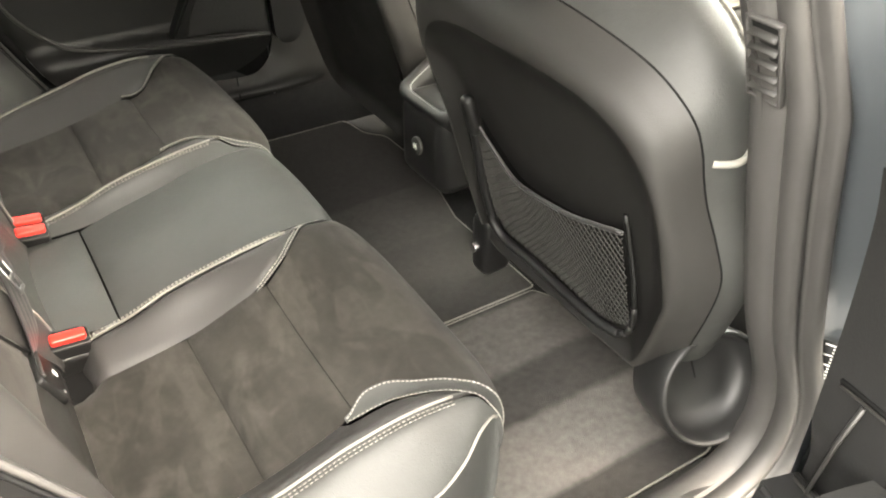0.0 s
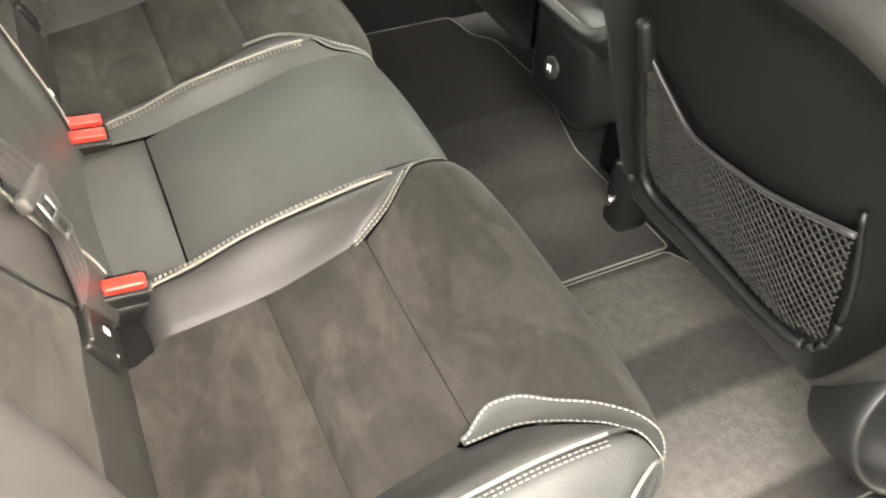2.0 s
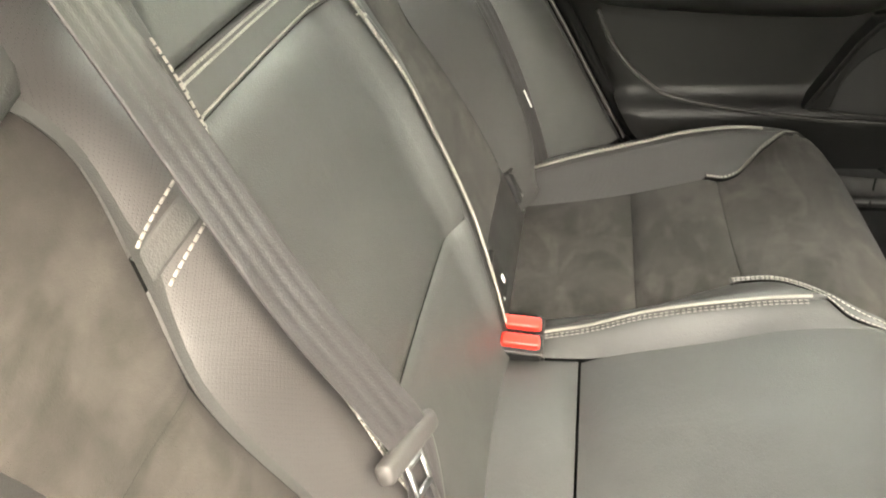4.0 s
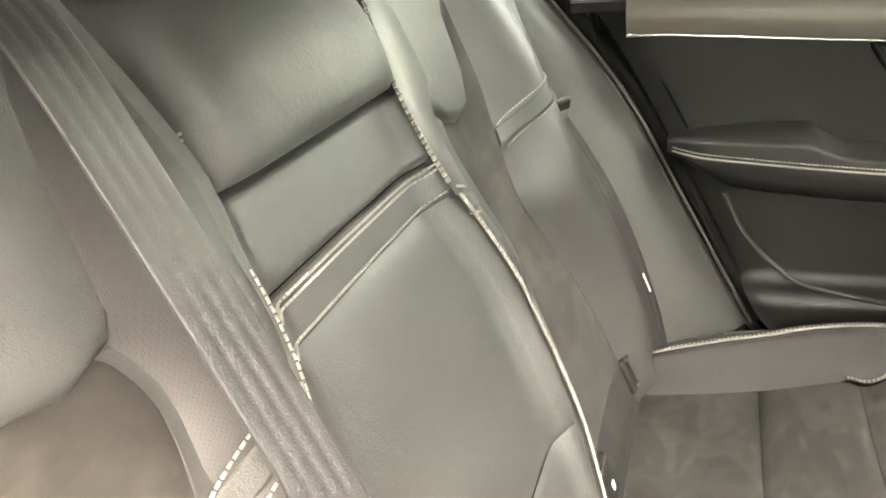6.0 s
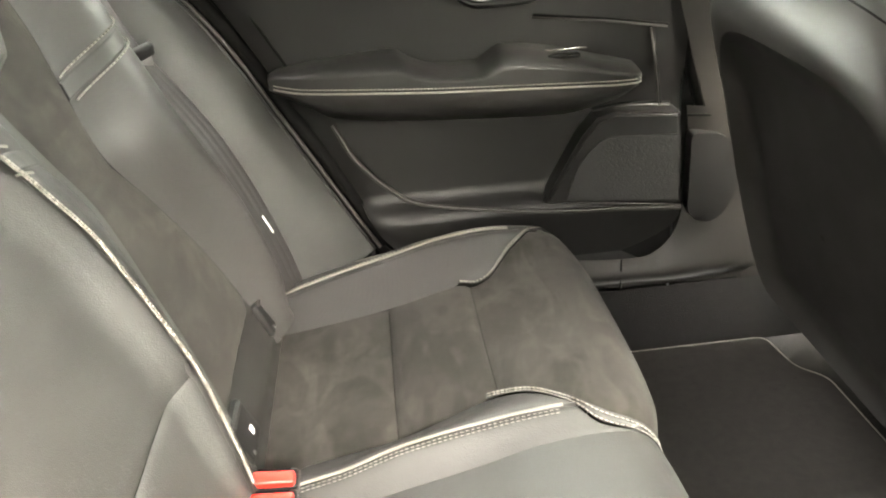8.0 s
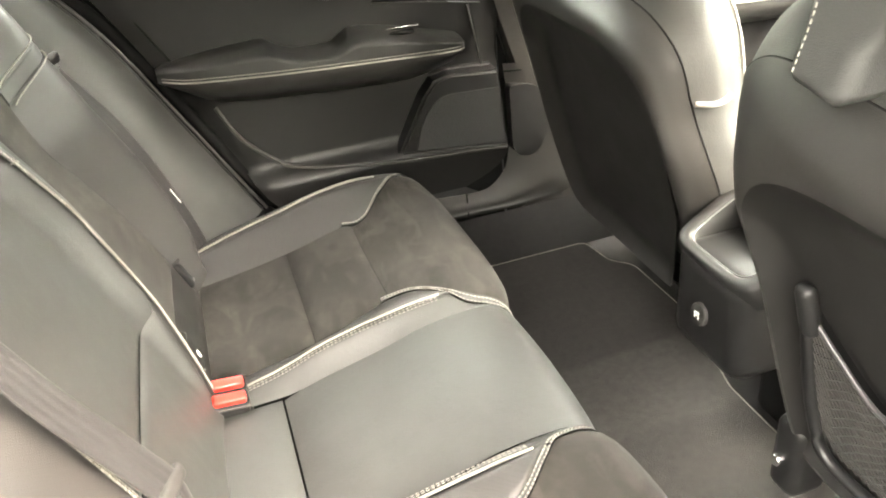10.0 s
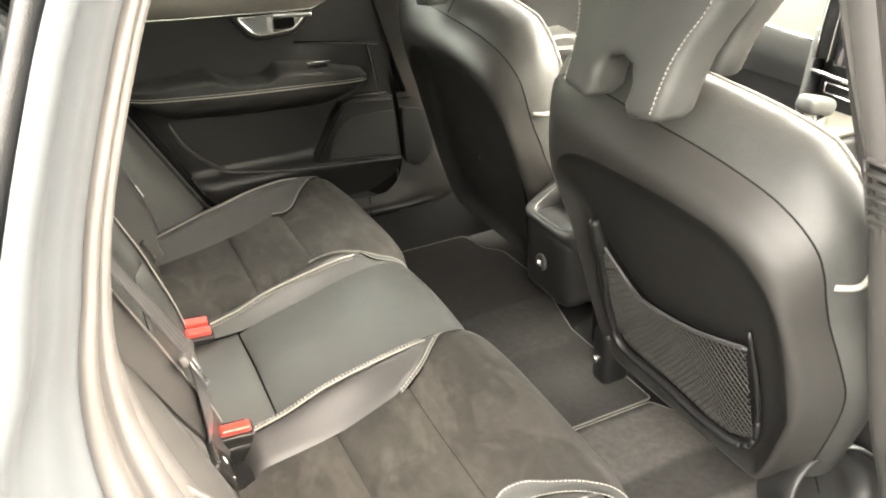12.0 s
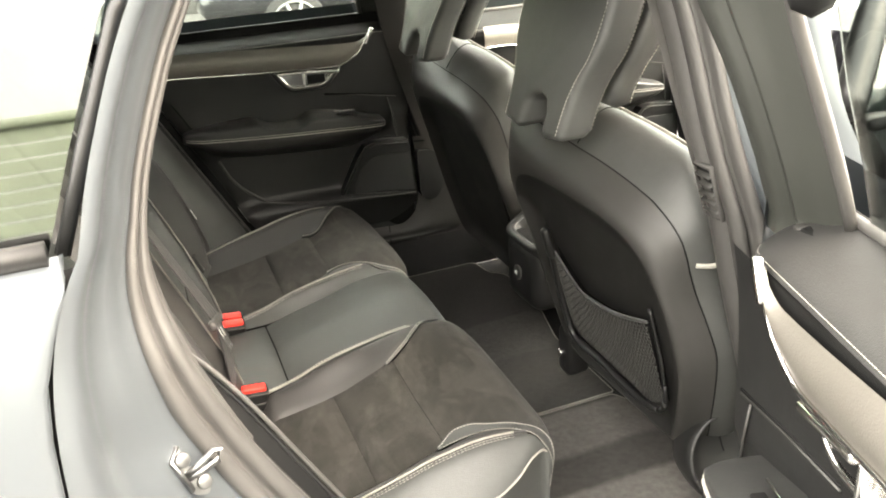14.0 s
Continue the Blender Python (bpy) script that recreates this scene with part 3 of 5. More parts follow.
part("core", ball_box((0.10, 1.24, 0.66), 0.03, 3, m=Matrix.Translation((-0.195, 0, 0.87)) @ Matrix.Rotation(-0.377, 4, "Y")), DARK, back)


def plate_block(outline, x0, depth, bevel, lean=0.0, seg=3):
    """A padded block: an outline in y and z, thickened along x, rounded, and leaned forward by lean per metre of height."""
    bm = bmesh.new()
    a = [bm.verts.new((x0, y, z)) for y, z in outline]
    b = [bm.verts.new((x0 + depth, y, z)) for y, z in outline]
    bm.faces.new(a)
    bm.faces.new(b[::-1])
    for i in range(len(a)):
        j = (i + 1) % len(a)
        bm.faces.new((a[i], b[i], b[j], a[j]))
    bmesh.ops.recalc_face_normals(bm, faces=bm.faces)
    rim = [e for e in bm.edges if abs(e.verts[0].co.x - e.verts[1].co.x) < 1e-6]
    bmesh.ops.bevel(bm, geom=rim, offset=bevel, segments=seg, profile=0.5, affect="EDGES", clamp_overlap=True)
    z0 = min(z for _, z in outline)
    for v in bm.verts:
        v.co.x += lean * (v.co.z - z0)
    return bm


# rear headrests: a broad middle roll and two outer ones with a tongue
ROLL = ((1.100, -0.02), (1.0955, 0.010), (1.093, 0.036), (1.0965, 0.047), (1.108, 0.0525), (1.14, 0.055), (1.17, 0.049), (1.20, 0.034), (1.22, 0.010), (1.23, -0.03))
ROLLINE = curve_points([(z, 0, n) for z, n in ROLL], 40)


def roll(a, k):
    """The middle headrest: a broad cushion with a rounded face that overhangs the backrest."""
    p, e = ROLLINE[k], max(0.0, 1 - abs(a) ** 12) ** 0.5
    return back_point(p.x if p.x < 1.13 else 1.13 + (p.x - 1.13) * (0.6 + 0.4 * e), -0.012 + 0.136 * a, -0.02 + (p.z + 0.02) * (0.15 + 0.85 * e))


part("middle_headrest", surface(roll, [math.sin(a) for a in span(-math.pi / 2, math.pi / 2, 48)], range(40)), LEATHER, back, "wide black leather middle headrest")
for dz in (0.0, 0.004):
    part("stitching", stitches([roll(a, 20) + Vector((0.001, 0, dz)) for a in (-0.995, -0.985, -0.975)], 0.004, 0.002, 0.001), THREAD, back)
for side in (-1, 1):
    tongue = [(side * (0.288 + a * 0.92), z + 0.004) for a, z in ((-0.115, 1.30), (-0.12, 1.16), (-0.085, 1.12), (-0.07, 1.06), (-0.04, 1.03), (0.0, 1.022), (0.04, 1.03), (0.07, 1.06), (0.085, 1.12), (0.12, 1.16), (0.115, 1.30), (0.08, 1.33), (-0.08, 1.33))]
    tongue = tongue if side > 0 else [(y, z + 0.026) for y, z in tongue]
    bm = plate_block(tongue, -0.03, 0.045, 0.012)
    for v in bm.verts:
        n, z = v.co.x, v.co.z
        v.co = back_point(z, v.co.y, n + 0.001 + 0.06 * max(0, z - 1.12))
    part("headrest", bm, LEATHER, back, "black leather headrest with a rounded tongue")

# fixed side wings between the backrest and the doors
for side in (-1, 1):
    wing = thing("backrest_side_wing", "black leather side wing beside the rear backrest", "seat trim")
    def wing_point(z, v, side=side):
        a = back_point(z, side * 0.612, 0.004)
        b = Vector((hermite(z, [0.58, 0.617, 0.80, 0.965, 1.118, 1.22], [0.128, 0.108, 0.012, -0.078, -0.20, -0.29]), side * 0.712, z))
        p = a.lerp(b, v)
        p.y += side * 0.0
        return p + Vector((0.02 * math.sin(math.pi * v), -side * 0.016 * math.sin(math.pi * v), 0))
    part("padding", surface(wing_point, span(0.58, 1.22, 36), span(0, 1, 14)), LEATHER, wing)
    edge = [wing_point(z, 1.0) for z in span(0.58, 1.22, 36)]
    part("welt", tube(edge, 0.003, 6), RECLINER, wing, "glossy black edge welt")
    part("outer_welt", tube([p + Vector((0.009, side * 0.004, 0)) for p in edge], 0.0032, 6), RUBBER, wing, "grey rubber lip")
    if side > 0:
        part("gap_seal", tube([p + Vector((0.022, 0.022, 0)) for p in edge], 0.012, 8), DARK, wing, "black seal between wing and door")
    # added dark sheet that stands in for the shade behind the wing's edge
    part("backing", surface(lambda z, v: wing_point(z, 1.0) + Vector((-0.02 * v, side * (0.08 if side > 0 else 0.012) * v, 0)), span(0.50 if side > 0 else 0.60, 1.22, 20), span(0, 1, 3)), DARK, wing)

# child-seat anchor covers along the foot of the backrest
for side in (-1, 1):
    for y in ((0.236, 0.500) if side > 0 else (0.247,)):
        cover = thing("child_seat_anchor_cover", "black plastic child-seat anchor flap with a white symbol", "anchor cover", "child-seat anchors")
        m = Matrix.Translation(back_point(0.608, side * y, 0.003)) @ Matrix.Rotation(-0.38, 4, "Y")
        part("flap", ball_box((0.014, 0.068, 0.056), 0.006, 3, m=m), PLASTIC, cover)
        part("lip", ball_box((0.006, 0.05, 0.006), 0.002, 2, m=m @ Matrix.Translation((0.007, 0, 0.024))), SHELL, cover)
        part("symbol", ball_box((0.0012, 0.009, 0.010), 0.0004, 1, m=m @ Matrix.Translation((0.0072, 0.010, -0.008))), WHITE, cover)
        part("screw", disc(m @ Vector((0.0065, -0.018, -0.02)), m.to_3x3() @ Vector((1, 0, 0)), 0.003, 0.002, 0.001, 12), METAL, cover)
    if side > 0:
        tag = thing("care_label", "small white sewn care label on the backrest", "label")
        part("label", ball_box((0.0015, 0.006, 0.030), 0.0006, 1, m=Matrix.Translation(back_point(0.695, 0.560, 0.060)) @ Matrix.Rotation(-0.38, 4, "Y")), WHITE, tag)
    strip = thing("anchor_trim_strip", "black plastic trim along the foot of the backrest", "seat trim")
    prof = ((0.668, -0.030), (0.666, 0.004), (0.661, 0.016), (0.652, 0.022), (0.625, 0.024), (0.585, 0.024), (0.555, 0.020), (0.54, 0.0))
    part("strip", surface(lambda y, k: back_point(prof[k][0], side * y, prof[k][1] - 0.022 - (0.05 if y in (0.196, 0.584) else 0.0) - 0.035 * max(0.0, (y - 0.545) / 0.038) ** 3), [0.196, 0.197] + span(0.20, 0.58, 30) + [0.583, 0.584], range(8)), ANCHOR, strip)


# ---- belts and buckles ----
def ribbon(points, width, across, thick=0.0016, bm=None):
    """A flat woven belt along points, lightly ribbed, its width along the given directions."""
    bm = bm or bmesh.new()
    rows = []
    n = len(points)
    us = span(-1, 1, 25)
    for i, p in enumerate(points):
        a = Vector(across[i]).normalized()
        d = (points[min(i + 1, n - 1)] - points[max(i - 1, 0)]).normalized()
        nn = a.cross(d).normalized()
        prof = [(u, thick * (0.5 + 0.32 * abs(math.sin(6.283 * (u + 1))) * (1 - u ** 8))) for u in us]
        rows.append([bm.verts.new(p + a * (width / 2 * u) + nn * h) for u, h in prof] + [bm.verts.new(p + a * (width / 2 * u) - nn * h) for u, h in prof[::-1]])
    m = len(rows[0])
    for a, b in zip(rows, rows[1:]):
        for j in range(m):
            k = (j + 1) % m
            bm.faces.new((a[j], a[k], b[k], b[j]))
    return bm


near_belt = thing("seat_belt", "dark grey seat belt webbing hanging across the near backrest", "seat belt")
path = curve_points([back_point(1.235, -0.232, 0.03), back_point(1.19, -0.236, 0.055), back_point(1.08, -0.233, 0.060), back_point(1.0, -0.229, 0.060), back_point(0.90, -0.224, 0.060), back_point(0.80, -0.206, 0.060), back_point(0.74, -0.198, 0.056), (-0.032, -0.207, 0.66), (-0.042, -0.208, 0.60), (-0.060, -0.208, 0.53)], 60)
side_dirs = [Vector((-0.25, 1, 0.1)).lerp(Vector((0.30, 0.95, 0)), min(1, i / 44)) for i in range(60)]
part("webbing", ribbon(path, 0.047, side_dirs), WEBBING, near_belt)
m = Matrix.Translation((-0.042, -0.205, 0.778)) @ Euler((-0.28, -0.38, -0.10)).to_matrix().to_4x4()
part("tongue_grip", ball_box((0.013, 0.086, 0.017), 0.005, 3, m=m), PILLAR, near_belt, "grey plastic tongue grip")
bm = bmesh.new()
for dy in (-0.0115, 0.0115):
    ball_box((0.003, 0.005, 0.045), 0.001, 1, bm, m @ Matrix.Translation((0, dy, -0.03)))
for dz in (-0.052, -0.034, -0.012):
    ball_box((0.003, 0.028, 0.006), 0.001, 1, bm, m @ Matrix.Translation((0, 0, dz)))
part("steel_tongue", bm, METAL, near_belt, "slotted steel tongue")
far_belt = thing("seat_belt", "black seat belt hanging beside the far backrest", "seat belt")
path = curve_points([(-0.245, 0.590, 1.20), (-0.196, 0.588, 1.066), (-0.160, 0.588, 0.977), (-0.119, 0.592, 0.908), (-0.080, 0.596, 0.835), (-0.045, 0.600, 0.745), (-0.016, 0.600, 0.650), (0.000, 0.600, 0.58)], 46)
part("webbing", ribbon(path, 0.046, [Vector((0.28, 0.85, 0.05)).lerp(Vector((0.50, 0.75, 0.15)), i / 45) for i in range(46)]), WEBBING, far_belt)
m = Matrix.Translation((-0.150, 0.586, 0.968)) @ Euler((0.2, 0.35, -0.75)).to_matrix().to_4x4()
part("tongue_grip", ball_box((0.012, 0.056, 0.020), 0.005, 3, m=m), PLASTIC, far_belt, "black plastic tongue grip")
part("steel_tongue", ball_box((0.003, 0.022, 0.036), 0.001, 1, m=m @ Matrix.Translation((0.004, 0.010, -0.026))), METAL, far_belt)


def buckle(x, y, z, label, lean=0.25):
    b = thing("seat_belt_buckle", label, "belt buckle", "rear belt buckles")
    m = Matrix.Translation((x, y, z)) @ Matrix.Rotation(lean, 4, "X") @ Matrix.Rotation(0.12, 4, "Y")
    part("housing", ball_box((0.054, 0.026, 0.080), 0.005, 3, m=m @ Matrix.Translation((0, 0, -0.041))), PLASTIC, b)
    part("rim", ball_box((0.056, 0.028, 0.006), 0.002, 2, m=m @ Matrix.Translation((0, 0, -0.010))), PILLAR, b)
    part("button", ball_box((0.046, 0.017, 0.014), 0.004, 3, m=m @ Matrix.Translation((0, -0.003, -0.001))), RED, b, "bright red release button")
    part("boot", ball_box((0.064, 0.034, 0.05), 0.010, 3, m=m @ Matrix.Translation((0, 0, -0.055))), PLASTIC, b, "black plastic buckle boot")
    part("slot", ball_box((0.036, 0.004, 0.004), 0.001, 1, m=m @ Matrix.Translation((0, 0.009, -0.0012))), DARK, b)
    return b


buckle(0.003, -0.176, 0.608, "black belt buckle with a red button, in the near seat gap")
buckle(0.006, 0.140, 0.594, "black belt buckle with a red button, in the far seat gap")
buckle(0.006, 0.169, 0.598, "black belt buckle with a red button, tucked behind another")

# ---- front seats ----
SEATY = 0.378


def shell_x(z):
    return hermite(z, [0.48, 0.58, 0.82, 0.95, 1.06, 1.12], [0.694, 0.664, 0.600, 0.562, 0.528, 0.515])


# outline of the back shell, as offsets from the seat's middle (towards the near side positive) and heights
OUTLINE = curve_points([(0.0, 0.488, 0), (0.12, 0.487, 0), (0.178, 0.488, 0), (0.203, 0.505, 0), (0.240, 0.585, 0), (0.279, 0.69, 0), (0.296, 0.757, 0), (0.289, 0.806, 0), (0.275, 0.858, 0), (0.271, 0.895, 0), (0.269, 0.925, 0), (0.260, 0.955, 0), (0.236, 0.980, 0), (0.200, 1.000, 0), (0.150, 1.014, 0), (0.08, 1.026, 0), (0.0, 1.034, 0),
                        (-0.08, 1.043, 0), (-0.17, 1.053, 0), (-0.225, 1.046, 0), (-0.262, 1.015, 0), (-0.276, 0.96, 0), (-0.262, 0.88, 0), (-0.243, 0.79, 0), (-0.236, 0.70, 0), (-0.228, 0.60, 0), (-0.215, 0.52, 0), (-0.18, 0.490, 0), (-0.10, 0.488, 0), (0.0, 0.488, 0)], 180)[:-1]
KNEE = (0.0, 0.70)


def knee_edge(k):
    """The crease round the knee recess along the ray to an outline point."""
    d = Vector((OUTLINE[k].x - KNEE[0], OUTLINE[k].y - KNEE[1]))
    r = (abs(d.x / 0.248) ** 4 + abs(d.y / 0.256) ** 4) ** -0.25
    return Vector(KNEE) + d * min(r, 0.88)


def shell_at(k, q, yc, dx):
    """q from 0 at the recess crease to 1 at the outer seam: a bevelled band that leans forward."""
    e, o = knee_edge(k), OUTLINE[k].xy
    p = e.lerp(o, q)
    if yc > 0 and p.x < 0:
        p.x *= 1 - 0.17 * math.exp(-((p.y - 0.88) / 0.10) ** 2)
    up = max(0.0, min(1.0, (o.y - 0.90) / 0.10))
    x = shell_x(p.y) + dx - 0.003 * math.sin(math.pi * min(1, 1.6 * q)) + (0.046 + 0.006 * up) * max(0.0, q) ** 1.9
    return Vector((x + (0.06 * max(0.0, 0.8 - p.y) if yc > 0 else 0.0), yc - p.x, p.y))


def map_pocket(seat, side, yc):
    """The rim, elastic net and hem on the back of a seat."""
    frame_keys = [(0.605, 0.138, 0.825), (0.628, 0.150, 0.74), (0.652, 0.148, 0.63), (0.662, 0.122, 0.578), (0.668, 0.04, 0.568), (0.672, -0.10, 0.556), (0.668, -0.172, 0.585), (0.650, -0.186, 0.68), (0.632, -0.168, 0.79)]
    fk = [Vector((x - 0.004, yc - side * y, z)) for x, y, z in frame_keys]
    line = curve_points(fk, 60)
    part("pocket_frame", tube(line[:43], 0.0085, 8, flat=0.8), PLASTIC, seat, "black plastic map pocket rim")
    edge = bmesh.new()
    for first, last, radius in ((42, 45, 0.0072), (44, 47, 0.0060), (46, 50, 0.0050), (49, 60, 0.0040)):
        tube(line[first:last], radius, 8, edge, flat=0.8)
    part("pocket_edge", edge, PLASTIC, seat)
    part("pocket_arm", ball_box((0.02, 0.022, 0.07), 0.009, 3, m=Matrix.Translation((0.605, yc - side * 0.138, 0.80)) @ Matrix.Rotation(-0.28, 4, "Y")), PLASTIC, seat)

    def net_point(a, b):
        # a across from the inner to the outer arm, b from the bottom up to the sagging hem
        y = 0.148 - 0.325 * a
        low = hermite(y, [-0.18, -0.10, 0.04, 0.12, 0.15], [0.60, 0.558, 0.570, 0.580, 0.62])
        top = hermite(a, [0.0, 0.12, 0.33, 0.62, 1.0], [0.800, 0.765, 0.725, 0.735, 0.772])
        z = low + (top - low) * b
        return Vector((shell_x(z) + 0.004 + 0.006 * math.sin(math.pi * a) - 0.010 * math.sin(math.pi * a) * b, yc - side * y, z))
    bm = bmesh.new()
    for k in range(-16, 30):
        for sgn in (1, -1):
            pts = []
            for i in range(37):
                b = i / 36
                a = (k / 30 + 0.42 * b) if sgn > 0 else (1 - k / 30 - 0.42 * b)
                if 0 <= a <= 1:
                    pts.append(net_point(a, b))
            if len(pts) > 2:
                tube(pts, 0.0012, 4, bm)
    tagged(part("net", bm, NET, seat, "black elastic mesh"), kind="stuff")
    part("net_hem", tube([net_point(a, 1.0) for a in span(0, 1, 30)], 0.0034, 6), WEBBING, seat, "dark elastic hem")
    back_cloth = surface(lambda a, b: net_point(a, b * 0.98) + Vector((0.014, 0, 0)), span(0.02, 0.98, 20), span(0, 1, 10))
    part("pocket_lining", back_cloth, DARK, seat)


def front_seat(side, label):
    yc, dx = side * SEATY, (0.06 if side > 0 else 0.0)
    seat = thing("front_seat", label, "car seat", "front seats")
    n = len(OUTLINE)
    loop_k = [k % n for k in range(n + 1)]
    part("back_shell", surface(lambda k, q: shell_at(k, q, yc, dx), loop_k, span(0, 1, 18)), SHELL, seat, "charcoal plastic back shell")

    def knee(k, r):
        e = knee_edge(k)
        p = Vector(KNEE).lerp(e, r)
        if yc > 0 and p.x < 0:
            p.x *= 1 - 0.17 * math.exp(-((p.y - 0.88) / 0.10) ** 2)
        return Vector((shell_x(p.y) + dx + 0.026 * (1 - max(0.0, (r - 0.80) / 0.20) ** 2), yc - p.x, p.y))
    # recess shade comes from this darker colour as well as the depth
    part("knee_panel", surface(knee, loop_k, span(0.02, 1, 16)), KNEEPANEL, seat, "recessed knee panel, coloured darker as recess shade")

    def rim(k, q):
        """Leather that rolls forward from the shell's seam."""
        p = shell_at(k, 1.0, yc, dx)
        o = OUTLINE[k]
        up = max(0.0, min(1.0, (o.y - 0.90) / 0.10))
        d = Vector((0, -o.x, (o.y - 0.80) if o.y > 0.80 else 0)).normalized()
        return p + Vector((0.002 + 0.098 * q, 0, 0.062 * math.sin(1.57 * q) * up)) + d * (0.014 * math.sin(math.pi * min(1, q * 1.1)) - 0.016 * q * q)
    part("side_padding", surface(rim, loop_k, span(0, 1, 12)), LEATHER, seat, "black leather side bolster")
    part("front_piping", tube([rim(k, 0.97) + Vector((0, 0, 0.001)) for k in range(n)], 0.0028, 6, closed=True), PIPING, seat, "pale cream piping")
    part("stitching", stitches([rim(k, 0.90) + Vector((0, 0, 0.001)) for k in range(n // 3, 3 * n // 4)]), THREAD, seat)
    part("seam", tube([rim(k, 0.0) + Vector((-0.0004, 0, 0)) for k in range(n)], 0.0014, 5, closed=True), DARK, seat)
    mid = Vector((0.70 + dx, yc, 0.78))
    part("front_padding", surface(lambda k, r: rim(k, 1.0).lerp(mid, r) + Vector((0.03 * math.sin(math.pi * min(1, 2.2 * r)), 0, 0)), loop_k, span(0, 0.97, 12)), LEATHER, seat)
    # pale tab round the bolster's side
    ts = -1
    tab = [Vector((0.632 + dx + 0.05 * f, yc + ts * (0.274 + 0.012 * math.sin(f * 2.6)), 0.912 - 0.022 * (side > 0) - 0.004 * math.sin(f * 3.0) + 0.006 * f)) for f in span(0, 1, 10)]
    part("side_tab", tube(tab, 0.0042, 8), THREAD, seat, "pale cream stitched tab")
    if side < 0:
        map_pocket(seat, side, yc)
    # lower parts
    far = dx
    if side < 0:
        part("hinge_cover", ball_box((0.06, 0.05, 0.12), 0.015, 3, m=Matrix.Translation((0.70, yc - side * 0.205, 0.50))), PLASTIC, seat)
        part("hinge_bolt", disc((0.670, yc - side * 0.212, 0.492), (-1, 0, 0), 0.009, 0.006, 0.002, 16), CHROME, seat)
    else:
        part("hinge_bolt", disc((0.790, yc + 0.20, 0.50), (-1, -0.3, 0), 0.007, 0.006, 0.002, 16), METAL, seat)
    part("seat_cushion", ball_box((0.46, 0.47, 0.16), 0.05, 4, m=Matrix.Translation((1.05, yc, 0.56))), LEATHER, seat)
    part("seat_base", ball_box((0.36, 0.40, 0.13), 0.02, 2, m=Matrix.Translation((1.07, yc, 0.44))), DARK, seat)
    for s2 in (-1, 1):
        part("seat_rail", ball_box((0.46, 0.05, 0.035), 0.006, 2, m=Matrix.Translation((1.12, yc + s2 * 0.19, 0.372))), DARK, seat)
    # recliner cover: a dished round cap at the outer foot of the backrest
    if side < 0:
        prof = ((0.0, -0.030), (0.5, -0.028), (0.76, -0.022), (0.84, -0.010), (0.88, 0.008), (0.92, 0.013), (0.97, 0.010), (1.0, 0.0), (0.97, -0.03), (0.90, -0.06))

        q = Matrix.Translation((0.743, -0.645, 0.518)) @ Vector((-0.155, -0.75, 0.297)).normalized().to_track_quat("Z", "X").to_matrix().to_4x4()

        def dish(k, t):
            r, d = prof[k]
            return q @ Vector((0.088 * r * math.cos(t), 0.088 * r * math.sin(t), d * 1.2))
        cap = part("recliner_cover", surface(dish, range(len(prof)), [2 * math.pi * k / 40 for k in range(40)], None, True), RECLINER, seat, "dished black plastic recliner cover")
        part("cover_joint", tube([dish(k, 0.2) + Vector((0, -0.0005, 0)) for k in range(0, 4)] , 0.0012, 5), DARK, cap)
        part("cover_clip", ball_box((0.018, 0.012, 0.03), 0.004, 2, m=Matrix.Translation((0.672, -0.612, 0.515))), PLASTIC, cap)
    part("lower_side_trim", ball_box((0.40, 0.045, 0.13), 0.02, 3, m=Matrix.Translation((1.13, yc + side * 0.235, 0.46))), PLASTIC, seat)
    # headrest with two legs and a notch
    sides = ((0.092, 1.080), (0.100, 1.090), (0.101, 1.12), (0.105, 1.15), (0.116, 1.18), (0.129, 1.205), (0.136, 1.235), (0.138, 1.29), (0.122, 1.33), (0.085, 1.35))
    lean = 0.34
    hw = [(-0.033, 1.086), (-0.034, 1.112), (-0.024, 1.130), (0.0, 1.137), (0.024, 1.130), (0.034, 1.112), (0.033, 1.086), (0.046, 1.074)] + [(y, z) for y, z in sides] + [(-y, z) for y, z in sides[::-1]] + [(-0.046, 1.074)]
    hy, hx = yc - 0.004, 0.492 + dx
    head = part("headrest", plate_block([(hy + y, z) for y, z in hw], hx, 0.062, 0.015, lean, 4), LEATHER, seat, "black leather headrest with a notch")
    front = [(hy + y * 0.93, z) for y, z in sides[2:]] + [(hy - y * 0.93, z) for y, z in sides[:1:-1]]
    part("front_pad", plate_block(front, hx + 0.078 + lean * 0.04, 0.05, 0.02, lean, 4), LEATHER, head)
    part("neck", plate_block([(hy + y * 0.80, max(z, 1.15)) for y, z in sides[4:]] + [(hy - y * 0.80, max(z, 1.15)) for y, z in sides[:3:-1]], hx + 0.05 + lean * 0.075, 0.045, 0.004, lean), DARK, head)
    for s2 in (-1, 1):
        for ox, oy in ((-0.0008, -0.012), (0.0625, -0.010)):
            seam = [Vector((hx + ox + lean * (z - 1.074), hy + s2 * (w + oy), z)) for w, z in sides[1:]]
            part("stitching", stitches(curve_points(seam, 50), 0.004, 0.002, 0.0009), THREAD, head)
        seam = [Vector((hx + 0.129 + lean * (z - 1.08), hy + s2 * (w * 0.93 - 0.012), z)) for w, z in sides[2:]]
        part("stitching", stitches(curve_points(seam, 50), 0.004, 0.002, 0.0009), THREAD, head)
    mid_k = min(range(n), key=lambda k: abs(OUTLINE[k].x) - OUTLINE[k].y)
    part("centre_seam", tube([rim(mid_k, q) + Vector((0, 0, 0.0006)) for q in span(0.03, 0.9, 10)], 0.0012, 5), DARK, seat)
    return seat


